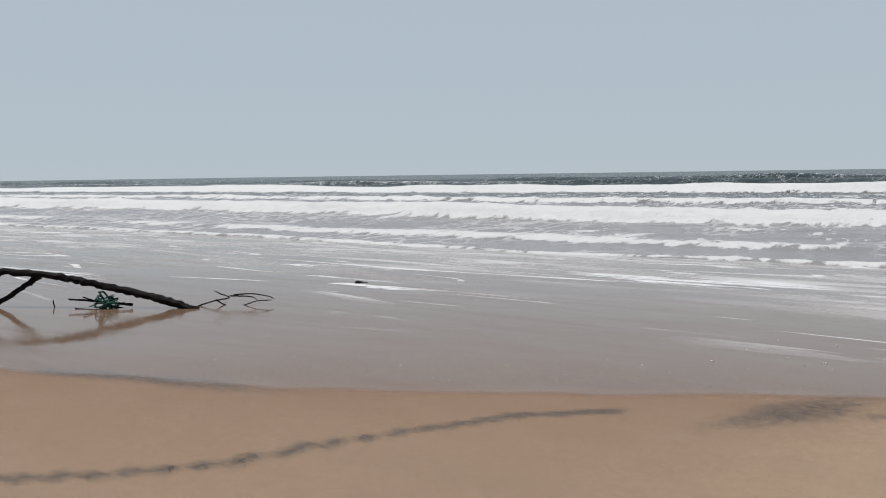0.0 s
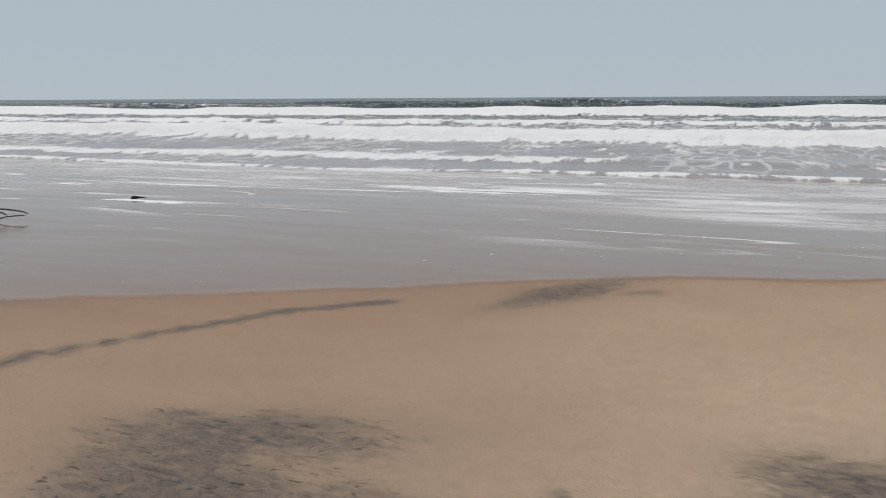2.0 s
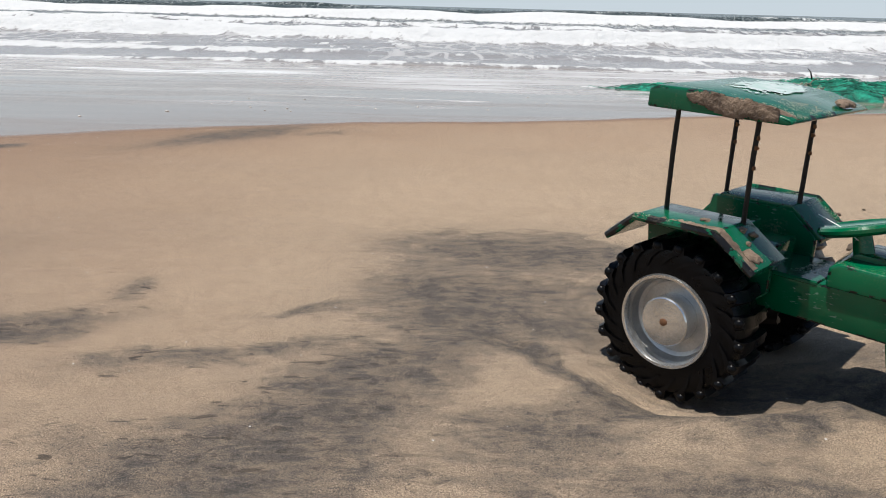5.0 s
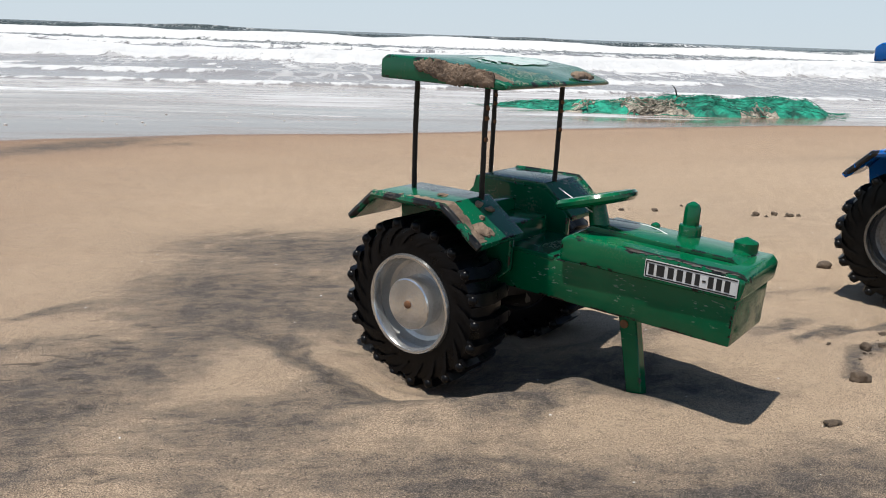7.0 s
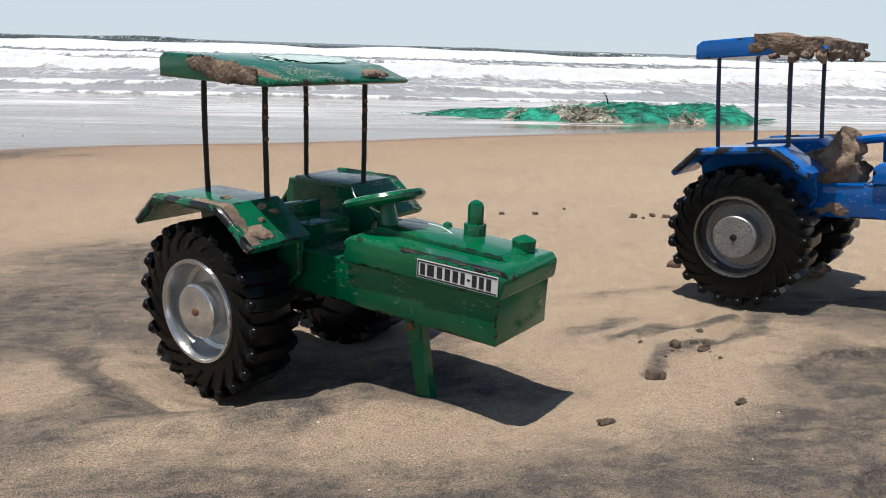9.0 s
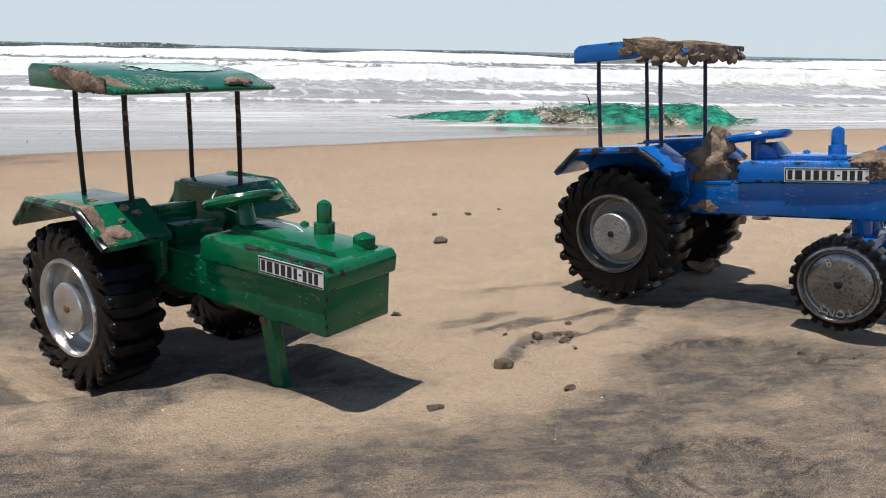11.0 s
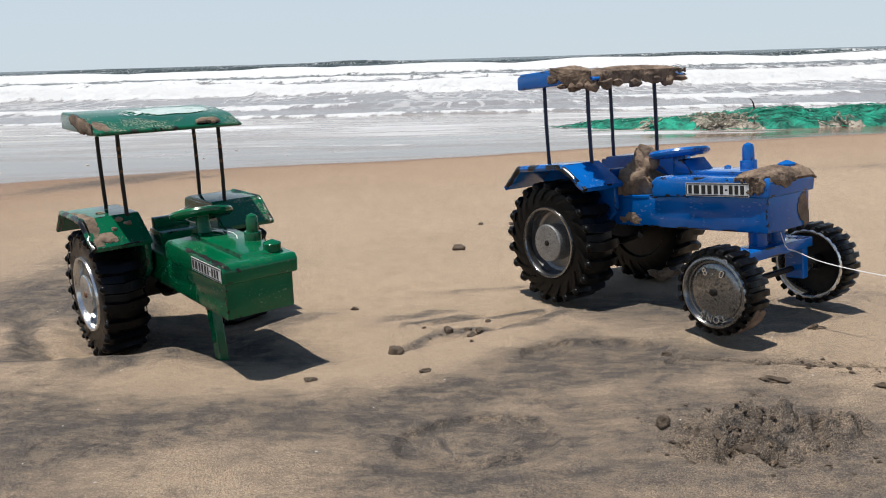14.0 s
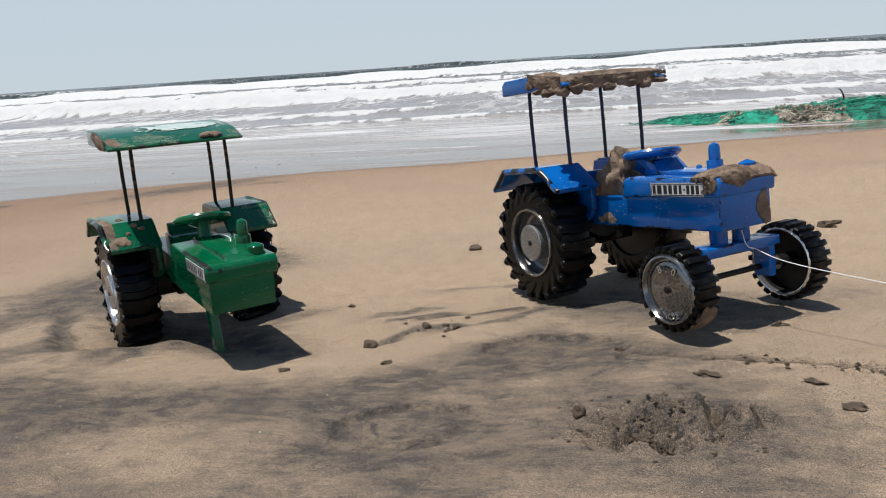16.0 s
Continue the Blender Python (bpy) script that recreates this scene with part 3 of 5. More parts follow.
# ---- sea ----
# breakers: distance out, height, steep side, gentle side, wander, foam
BREAKERS = [(14.0, 0.05, 0.25, 1.2, 0.9, 0.6), (21.0, 0.34, 0.45, 5.5, 1.6, 1.0), (34.0, 0.16, 0.6, 2.2, 3.0, 0.55), (52.0, 0.62, 0.9, 13.0, 3.5, 1.0),
            (84.0, 0.55, 2.2, 5.0, 6.0, 0.45), (110.0, 0.7, 3.0, 9.0, 6.0, 0.4), (150.0, 0.5, 8.0, 14.0, 8.0, 0.1)]


def sea_shape(x, y):
    shore = 11.6 + 1.6 * (fbm(x * 0.12, x * 0 + 3.3, 7, 3) - 0.5) + 0.5 * (fbm(x * 0.7, x * 0 + 1.1, 17, 3) - 0.5)
    z = SEA_LEVEL + 0.03 * smooth(y - shore, -0.05, 0.15) + 0 * x
    foam = 0.75 * np.exp(-((y - shore - 0.15) / 0.22) ** 2) + (0.20 + 0.12 * smooth(y, 16, 24)) * smooth(y, 12, 14) * (1 - smooth(y, 55, 90)) * (0.55 + 0.9 * fbm(x * 0.10, y * 0.22, 241, 3))
    for k, (y0, h, front, back, wander, white) in enumerate(BREAKERS):
        line = y0 + wander * 2 * (fbm(x / (y0 * 0.5), x * 0 + 5.5 * k, 101 + k, 3) - 0.5)
        d = y - line
        tall = h * (0.15 + 1.6 * fbm(x / (y0 * 0.22), x * 0 + 2.2 * k, 131 + k, 3))
        lip = np.where(d < 0, np.exp(-(d / front) ** 2), np.exp(-(d / back) ** 2))
        z = z + tall * lip
        break_up = smooth(fbm(x / (y0 * 0.3), x * 0 + 9.1 * k, 151 + k, 2), 0.62 - 0.5 * white, 0.75 - 0.5 * white)
        foam = foam + white * break_up * np.where(d < 0, np.exp(-(d / (front * 1.5)) ** 2), np.exp(-(d / (back * 0.95)) ** 2))
    foam = np.clip(foam, 0, 1.15)
    rough = smooth(y, 11.8, 18)
    z = z + rough * (0.10 * (fbm(x * 0.9, y * 1.6, 201, 4) - 0.5) + foam * np.clip(0.10 + y * 0.004, 0, 0.26) * (1 - 0.9 * smooth(y, 38, 55)) * (fbm(x * 1.1, y * 0.8, 211, 4, 0.62) - 0.45))
    z = z + smooth(y, 60, 200) * 0.35 * (fbm(x * 0.03, y * 0.07, 221, 2) - 0.5)
    return z - 0.25 * (1 - smooth(y - shore, -0.35, 0.0)), foam


sxs = axis(-22, 22, 0.16, -3000, 3000, 1.03)
sys_ = axis(10.2, 38, 0.12, 10.1, 3000, 1.013)
SX, SY = np.meshgrid(sxs, sys_)
sz, sfoam = sea_shape(SX, SY)
sheet("sea_water", sxs, sys_, sz, {"foam": sfoam, "depth": smooth(SY, 20, 62)}, SEA, "grey-green sea with white foaming breakers rolling in", "sea")


# ---- toy tractors ----
R = 0.105


def tyre(radius, width, inner):
    """A ribbed tyre round the y axis, its outer side at -width / 2."""
    h = width / 2
    bm = lathe([(inner, -h * 0.78), (inner + 0.004, -h * 0.97), (radius * 0.80, -h), (radius * 0.89, -h * 0.93), (radius * 0.925, -h * 0.75), (radius * 0.935, 0),
                (radius * 0.925, h * 0.75), (radius * 0.89, h * 0.93), (radius * 0.80, h), (inner + 0.004, h * 0.97), (inner, h * 0.78)], 56, "Y", True)
    return bm


def tread(wheel, radius, width, count, lug, knob, rubber, share=0.23):
    """The bars of the tread, each a piece of its own."""
    h, step = width / 2, 2 * math.pi / count
    w = step * share
    for side in (-1, 1):
        bm = bmesh.new()
        rows = []
        low = 0.70 if knob else 0.87
        for a, wide, lo, hi, y in ((step * 0.85 * lug, w * 0.20, low, low + 0.02, 1.05), (step * 0.42 * lug, w * 0.22, max(low, 0.80), max(low + 0.03, 0.84), 1.09), (step * 0.05, w * 0.32, 0.87, 0.91, 1.07), (0, w * 0.92, 0.89, 0.975, 1.03),
                                   (-step * 0.03, w, 0.90, 1.0, 0.90), (-step * 0.09 * lug, w, 0.92, 1.0, 0.42), (-step * 0.15 * lug, w, 0.92, 0.995, 0.0)):
            rows.append([bm.verts.new((radius * r * math.cos(b), side * h * y, radius * r * math.sin(b))) for r, b in ((lo, a - wide), (hi, a - wide * 0.7), (hi, a + wide * 0.7), (lo, a + wide))])
        for p, q in zip(rows, rows[1:]):
            for k in range(4):
                bm.faces.new((p[k], p[(k + 1) % 4], q[(k + 1) % 4], q[k]))
        bm.faces.new(rows[0][::-1]), bm.faces.new(rows[-1])
        bmesh.ops.recalc_face_normals(bm, faces=bm.faces)
        if knob:
            ball = bmesh.new()
            bmesh.ops.create_icosphere(ball, subdivisions=2, radius=knob)
            join(bm, ball, Matrix.Translation((radius * 0.942, side * h * 0.97, 0)))
        first = part("tread_bar", bm, rubber, wheel)
        for i in range(count):
            one = first if i == 0 else new("tread_bar", first.data)
            one.parent = wheel
            one.matrix_local = Matrix.Rotation(-step * i, 4, "Y")


def dish(outer, deep, hub, face):
    """A dished wheel disc; face is where its rim lies."""
    return lathe([(outer, face + 0.022), (outer, face), (outer * 0.975, face - 0.003), (outer * 0.945, face - 0.002), (outer * 0.925, face + 0.002), (outer * 0.905, face + deep * 0.45), (outer * 0.84, face + deep * 0.75),
                  (outer * 0.70, face + deep * 0.92), (hub * 1.25, face + deep), (hub * 1.08, face + deep * 1.1), (0.001, face + deep * 1.1)], 56, "Y")


def rear_wheel(tractor, side, metal, dull, rubber, dx):
    m = Matrix.Translation((dx, -0.110 if side < 0 else 0.113, R)) @ (Matrix.Identity(4) if side < 0 else Matrix.Rotation(math.pi, 4, "Z"))
    wheel = part("rear_wheel", tyre(R, 0.062, R * 0.56), rubber, tractor, "ribbed black rubber tyre on a steel disc")
    wheel.matrix_local = m
    tread(wheel, R, 0.062, 21, 1.0, 0.0062, rubber, 0.32)
    part("rim", dish(R * 0.585, 0.026, R * 0.31, -0.0275), dull, wheel, "dished bare steel wheel disc")
    part("rim_lip", lathe([(R * 0.590, -0.020), (R * 0.594, -0.0300), (R * 0.580, -0.0335), (R * 0.548, -0.0330), (R * 0.528, -0.0290), (R * 0.520, -0.020)], 56, "Y", True), metal, wheel, "bright rolled steel lip")
    hub, out = R * 0.305, -0.0325
    part("hub", lathe([(hub, 0.004), (hub, out + 0.0015), (hub * 0.95, out), (hub * 0.5, out - 0.0003), (0.0006, out)], 48, "Y"), STEEL_HUB if metal == STEEL_DARK else metal, wheel, "round turned steel hub")
    part("backing", lathe([(R * 0.57, 0.020), (R * 0.57, 0.026), (0.02, 0.027)], 32, "Y"), ROD, wheel, "black inner disc")
    part("axle_end", lathe([(0.0050, out + 0.001), (0.0050, out - 0.0014), (0.0032, out - 0.0024)], 10, "Y"), RUST if metal == STEEL else ROD, wheel, "rusty axle end")
    return wheel


def raised_word(text, radius, turn, size, y):
    """Raised letters round a wheel face, facing -y."""
    bm = bmesh.new()
    gap = size * 0.74 / radius
    for i, ch in enumerate(text):
        c = bpy.data.curves.new("letters", "FONT")
        c.body, c.size, c.extrude, c.align_x = ch, size, 0.0013, "CENTER"
        ob = bpy.data.objects.new("letters", c)
        me = ob.to_mesh()
        one = bmesh.new()
        one.from_mesh(me)
        ob.to_mesh_clear()
        bpy.data.objects.remove(ob)
        bpy.data.curves.remove(c)
        a = turn + (i - (len(text) - 1) / 2) * gap
        join(bm, one, Matrix.Translation((0, y, 0)) @ Matrix.Rotation(a, 4, "Y") @ Matrix.Translation((0, 0, radius)) @ Matrix.Rotation(math.pi / 2, 4, "X"))
    return bm


def front_wheel(tractor, side):
    m = Matrix.Translation((0.321, -0.107 if side < 0 else 0.126, R - 0.0490)) @ (Matrix.Identity(4) if side < 0 else Matrix.Rotation(math.pi, 4, "Z")) @ Matrix.Rotation(0.5, 4, "Y")
    r = 0.063
    wheel = part("front_wheel", tyre(r, 0.038, r * 0.80), RUBBER_DUSTY, tractor, "small knobbly black tyre with a pressed metal face")
    wheel.matrix_local = m
    tread(wheel, r, 0.038, 24, 0.10, 0, RUBBER_DUSTY, 0.33)
    part("wheel_face", lathe([(r * 0.83, 0.012), (r * 0.83, -0.0185), (r * 0.80, -0.0225), (r * 0.755, -0.0235), (r * 0.725, -0.0205), (r * 0.70, -0.0165), (r * 0.665, -0.0160), (r * 0.63, -0.0180), (r * 0.50, -0.0192), (r * 0.10, -0.0198), (0.001, -0.0198),
                              (0.001, -0.0165), (r * 0.62, -0.0150), (r * 0.70, -0.0140), (r * 0.78, -0.012), (r * 0.79, 0.012)], 48, "Y", True), STEEL_DARK, wheel, "grimy pressed steel face")
    part("hub", lathe([(0.012, -0.016), (0.012, 0.004), (0.006, 0.006)], 16, "Y"), ROD, wheel, "black plastic hub")
    part("lining", lathe([(r * 0.785, -0.0115), (r * 0.785, -0.0105), (0.013, -0.0105)], 32, "Y"), ROD, wheel, "black inner face")
    part("axle_end", lathe([(0.005, -0.0190), (0.005, -0.0225), (0.003, -0.0235)], 12, "Y"), ROD, wheel, "black axle end")
    part("inner_lip", lathe([(r * 0.87, 0.0190), (r * 0.83, 0.0208), (r * 0.795, 0.0195), (r * 0.785, 0.012), (r * 0.81, 0.012)], 48, "Y", True), STEEL, wheel, "bright steel edge")
    if side < 0:
        part("raised_mark", raised_word("8.0", 0.026, -0.45, 0.016, -0.0205), STEEL, wheel, "raised figures 8.0")
        part("raised_mark", raised_word("TONS", 0.034, math.pi - 0.45, 0.014, -0.0203), STEEL, wheel, "raised letters TONS")
    return wheel


def fender(tractor, side, paint, dx):
    """A bent mudguard with its inner cheek."""
    outline = [(-0.093, 0.097), (-0.055, 0.131), (0.052, 0.133), (0.104, 0.096)]
    if side > 0:
        outline = [(-0.080, 0.088), (-0.046, 0.130), (0.055, 0.132), (0.100, 0.095)]
    outline = [(x + dx, z) for x, z in outline]
    under = [(dx + (x - dx) * 0.985, z - 0.007) for x, z in outline]
    y0, y1 = side * 0.147, side * 0.060
    bm = prism([(x, z + R) for x, z in outline + under[::-1]], min(y0, y1), max(y0, y1), 0.0018, 2)
    ob = part("fender", bm, paint, tractor, "bent mudguard with chipped, sandy edges")
    run = [(a[0] + (b[0] - a[0]) * k / 6, y0, R - 0.0035 + a[1] + (b[1] - a[1]) * k / 6) for a, b in zip(outline, outline[1:]) for k in range(6)] + [(outline[-1][0], y0, R - 0.0035 + outline[-1][1])]
    lip = tube(run, 0.0050, 8, 0.14, 3)
    rim = lip.faces.layers.float.new("rim")
    for f in lip.faces:
        f[rim] = 1.5
    part("rolled_lip", lip, paint, ob, "rolled edge with the paint worn to black")
    cheek = [(-0.058, 0.128), (0.054, 0.130), (0.092, 0.096), (0.092, 0.048), (0.060, 0.020), (-0.045, 0.020), (-0.078, 0.062), (-0.082, 0.100)]
    if side > 0:
        cheek = [(max(x, -0.064), min(z, 0.126)) for x, z in cheek]
    y0, y1 = side * 0.059, side * 0.069
    part("cheek", prism([(x + dx, z + R) for x, z in cheek], min(y0, y1), max(y0, y1), 0.0015, 1), paint, ob)
    return ob


def canopy(tractor, paint, dx):
    bm = prism([(-0.068, 0.262), (0.106, 0.261), (0.112, 0.264), (0.110, 0.271), (0.066, 0.283), (0.010, 0.291), (-0.060, 0.292), (-0.069, 0.287)], -0.126, 0.103, 0.004, 3)
    for v in bm.verts:
        v.co.z += R
        side = abs(v.co.y + 0.0115) / 0.1145
        if v.co.z > R + 0.266:
            v.co.z -= 0.004 * max(0, side - 0.72) / 0.28
        if v.co.x > 0.09:
            v.co.y *= 1 - 0.25 * (v.co.x - 0.09)
        v.co.x += dx + 0.0022 * noise.noise(v.co * 40)
        v.co.z += 0.0022 * noise.noise(v.co * 30 + Vector((3, 1, 7)))
    return part("canopy", bm, paint, tractor, "flat painted roof with worn rounded edges")


def steering_wheel(tractor, paint, lean):
    m = Matrix.Translation((0.172, -0.002, R + 0.135)) @ Matrix.Rotation(radians(lean), 4, "Y") @ Matrix.Rotation(radians(-3), 4, "X")
    ob = part("steering_wheel", lathe([(0.0005, -0.004), (0.030, -0.0045), (0.042, -0.004), (0.0475, 0.000), (0.0480, 0.004), (0.0455, 0.0075), (0.040, 0.0085), (0.036, 0.0065), (0.010, 0.0055), (0.0005, 0.0055)], 36, "Z"), paint, tractor, "painted flat steering wheel")
    ob.matrix_local = m
    part("column", lathe([(0.0125, -0.036), (0.0110, -0.012), (0.0105, -0.003)], 18, "Z"), paint, ob)
    return ob


def sticker(tractor, x0, x1, y, z0, z1):
    ob = part("sticker", box(x0, x1, y - 0.0009, y, z0, z1), WHITE, tractor, "white name sticker with black print")
    f = y - 0.0010
    for a, b, c, d in ((x0 + 0.001, x1 - 0.001, z1 - 0.0022, z1 - 0.0008), (x0 + 0.001, x1 - 0.001, z0 + 0.0008, z0 + 0.0022), (x0 + 0.0008, x0 + 0.0022, z0 + 0.0024, z1 - 0.0024)):
        part("border_bar", box(a, b, f - 0.0002, f, c, d), BLACK, ob)
    left, tall = x0 + 0.0045, z1 - z0 - 0.0072
    unit = (x1 - x0 - 0.009) / 10.2
    for i, share in enumerate((0.86, 1.25, 0.95, 0.95, 0.95, 0.72, 0.52, 0.80, 0.80, 0.80)):
        lo, hi = (0.40, 0.58) if i == 6 else (0.0, 1.0)
        part("print_bar", box(left, left + unit * share * 0.78, f - 0.0002, f, z0 + 0.0036 + tall * lo, z0 + 0.0036 + tall * hi), BLACK, ob)
        left += unit * (share + 0.16)
    return ob


def tractor_base(name, m, paint, dusty, rod, metal, dull, rubber, lean, dx, label):
    """lean: the steering wheel's; dx: how far the rear axle, guards and roof sit forward."""
    t = thing(name, m, label, "toy tractor", "toy tractors on the beach")
    body = prism([(-0.060, 0.036), (-0.020, 0.023), (0.361, 0.025), (0.362, 0.080), (0.140, 0.072), (-0.060, 0.069)], -0.0565, 0.0445, 0.0025, 2)
    for v in body.verts:
        v.co.z += R
        if v.co.x < 0.15:
            v.co.y *= 0.92
    part("body", body, paint, t, "long box chassis, glossy enamel with scratches")
    hood = prism([(0.152, 0.0735), (0.366, 0.075), (0.368, 0.099), (0.362, 0.1065), (0.162, 0.109), (0.152, 0.102)], -0.0605, 0.0515, 0.0042, 3)
    for v in hood.verts:
        if v.co.y < -0.050 and v.co.x < 0.17:
            v.co.x += 0.010
        v.co.z += R - (0.004 if abs(v.co.y + 0.0045) > 0.050 and v.co.z > 0.09 else 0)
        v.co.y += 0.0012 * noise.noise(v.co * 30)
    hood_part = part("hood", hood, paint, t, "engine cover with worn, chipped lower lip")
    part("ridge", prism([(0.172, R + 0.104), (0.350, R + 0.1025), (0.340, R + 0.1076), (0.200, R + 0.1104), (0.180, R + 0.1110)], -0.024, 0.040, 0.001, 2), paint, hood_part)
    part("deck", box(-0.052, 0.152, -0.0530, 0.0440, R + 0.0685, R + 0.0745, 0.0015, 1), dusty, t)
    seat = part("seat", box(0.030, 0.086, -0.036, 0.036, R + 0.072, R + 0.098, 0.003, 2), paint, t, "square block seat")
    part("backrest", box(0.024, 0.040, -0.030, 0.030, R + 0.094, R + 0.114, 0.0025, 2), paint, seat)
    part("rear_axle", tube([(dx, -0.10, R), (dx, 0.110, R)], 0.008, 10), ROD, t, "black axle rod")
    part("axle_housing", box(-0.024, 0.026, -0.070, 0.070, R - 0.020, R + 0.016, 0.003, 2), ROD, t, "black axle block")
    part("tow_bar", tube(resample([(0.020, -0.030, R - 0.002), (0.060, -0.030, R - 0.008), (0.105, -0.028, R + 0.004)], 8), 0.006, 8, 0.3, 5), ROD, t, "short dark iron bar under the body")
    for side in (-1, 1):
        rear_wheel(t, side, metal, dull, rubber, dx)
        fender(t, side, dusty, dx)
    canopy(t, dusty, dx)
    for x in (-0.051, 0.054):
        for y in (-0.079, 0.085):
            part("post", tube(resample([(x + dx, y, R + 0.126), (x + dx - 0.0005, y * 1.01, R + 0.2), (x + dx, y, R + 0.266)], 14), 0.0033, 8, 0.07, int(x * 900 + y * 500)), rod, t, "thin straight iron post")
    steering_wheel(t, paint, lean)
    part("exhaust", lathe([(0.0125, 0), (0.0125, 0.013), (0.0120, 0.0145), (0.0090, 0.0150), (0.0088, 0.034), (0.0070, 0.0380), (0.0015, 0.0410)], 20, "Z"), paint, t, "stubby painted exhaust stack").location = (0.274, 0.031, R + 0.1065)
    part("filler_cap", lathe([(0.0125, 0), (0.0128, 0.011), (0.0110, 0.0125), (0.0010, 0.0165)], 20, "Z"), paint, t).location = (0.338, 0.028, R + 0.104)
    part("knob", lathe([(0.006, 0), (0.005, 0.004), (0.001, 0.006)], 12, "Z"), paint, t).location = (0.228, 0.044, R + 0.107)
    return t


def stand(x, y, z, heading, pitch):
    """The pose of a tractor from the middle of its rear axle."""
    return Matrix.Translation((x, y, z)) @ Matrix.Rotation(radians(heading), 4, "Z") @ Matrix.Rotation(radians(pitch), 4, "Y") @ Matrix.Translation((0, 0, -R))


GREEN_AT = stand(0.097, 0.0955, 0.080, -45.8, 0.7)
BLUE_AT = stand(0.8638, 0.2218, 0.1235, -51, -6.0)
green = tractor_base("toy_tractor", GREEN_AT, GREEN, GREEN_DUSTY, ROD, STEEL, STEEL_DULL, RUBBER, -17, 0.009, "green toy tractor without front wheels, propped on a leg")
sticker(green, 0.266, 0.363, -0.0612, R + 0.0795, R + 0.0985)
part("prop_leg", prism([(0.226, R + 0.035), (0.248, R + 0.035), (0.274, R - 0.098), (0.255, R - 0.098)], -0.034, -0.020, 0.0012, 1), GREEN_PLAIN, green, "flat painted prop leg stuck into the sand")
part("bolt", lathe([(0.005, -0.0355), (0.005, -0.0335), (0.003, -0.033)], 10, "Y"), RUST, green, "rusty bolt").location = (0.238, 0, R + 0.010)
peeled = bmesh.new()
roof_mesh = next(c for c in green.children if c.name.startswith("canopy")).data
roof_tree = BVHTree.FromPolygons([v.co.copy() for v in roof_mesh.vertices], [tuple(p.vertices) for p in roof_mesh.polygons])
spots = {}
for i in range(70):
    for j in range(110):
        x, y = -0.030 + 0.0013 * i, -0.065 + 0.00145 * j
        k = math.hypot((x - 0.026) / 0.040, (y - 0.018) / 0.070) + 0.55 * noise.noise(Vector((x * 70, y * 55, 3))) + 0.5 * noise.noise(Vector((x * 190, y * 150, 9)))
        if k < 0.95:
            ring = []
            for u, v in ((i, j), (i + 1, j), (i + 1, j + 1), (i, j + 1)):
                if (u, v) not in spots:
                    px, py = -0.030 + 0.0013 * u, -0.065 + 0.00145 * v
                    spots[u, v] = peeled.verts.new((px, py, roof_tree.ray_cast(Vector((px, py, 1.0)), Vector((0, 0, -1)))[0].z + 0.0007))
                ring.append(spots[u, v])
            peeled.faces.new(ring)
part("peeled_patch", peeled, PALE, green, "patch of peeled pale paint")

for post in [c for c in green.children if c.name.startswith("post")][1:4:2] + [c for c in green.children if c.name.startswith("post")][2:3]:
    top = max(v.co.z for v in post.data.vertices)
    here = sum((v.co for v in post.data.vertices), Vector()) / len(post.data.vertices)
    for k, drop in enumerate((0.030, 0.042, 0.066)):
        at = Matrix.Translation((here.x + 0.0024, here.y - 0.0012, top - drop))
        one = lump((0.0026, 0.0026, 0.0034), 70 + k, 0.5, 3.0, 2)
        bmesh.ops.transform(one, matrix=at, verts=one.verts)
        part("rust_lump", one, RUST, post, "small crust of rust on the post")
hood_mesh = next(c for c in green.children if c.name.startswith("hood")).data
hood_tree = BVHTree.FromPolygons([v.co.copy() for v in hood_mesh.vertices], [tuple(p.vertices) for p in hood_mesh.polygons])
band, spots = bmesh.new(), {}
for i in range(150):
    for j in range(26):
        x, v = 0.205 + 0.00108 * i, j / 26
        k = abs(v - 0.5) * 2 + 1.1 * noise.noise(Vector((x * 45, v * 2, 5))) + 0.8 * noise.noise(Vector((x * 210, v * 6, 2))) + 2.2 * max(0, 0.245 - x) / 0.04
        if k < 0.62:
            ring = []
            for a, b in ((i, j), (i + 1, j), (i + 1, j + 1), (i, j + 1)):
                if (a, b) not in spots:
                    way = Vector((0, math.cos(0.62 + 0.5 * b / 26), -math.sin(0.62 + 0.5 * b / 26)))
                    spot, normal = hood_tree.ray_cast(Vector((0.205 + 0.00108 * a, -0.046, R + 0.090)) - way * 0.1, way)[:2]
                    spots[a, b] = band.verts.new(spot + normal * 0.0006)
                ring.append(spots[a, b])
            band.faces.new(ring)
part("worn_band", band, ROD, green, "paint worn to black along the bonnet's edge")

blue = tractor_base("toy_tractor", BLUE_AT, BLUE, BLUE, BLUE_ROD, STEEL_DARK, STEEL_GREY, RUBBER_DUSTY, -6, 0.0, "blue toy tractor caked with wet sand, standing on four wheels")
sticker(blue, 0.230, 0.337, -0.0612, R + 0.0765, R + 0.0965)
part("dash", prism([(0.178, R + 0.106), (0.215, R + 0.106), (0.196, R + 0.128), (0.184, R + 0.128)], -0.026, 0.030, 0.002, 2), BLUE, blue)
axle = part("front_axle", box(0.305, 0.347, -0.078, 0.078, R - 0.014, R + 0.001, 0.002, 2), BLUE, blue, "blue cross beam under the engine")
for y in (-0.022, 0.024):
    part("kingpin", tube([(0.322, y, R - 0.002), (0.322, y, R + 0.027)], 0.013, 16), BLUE, blue)
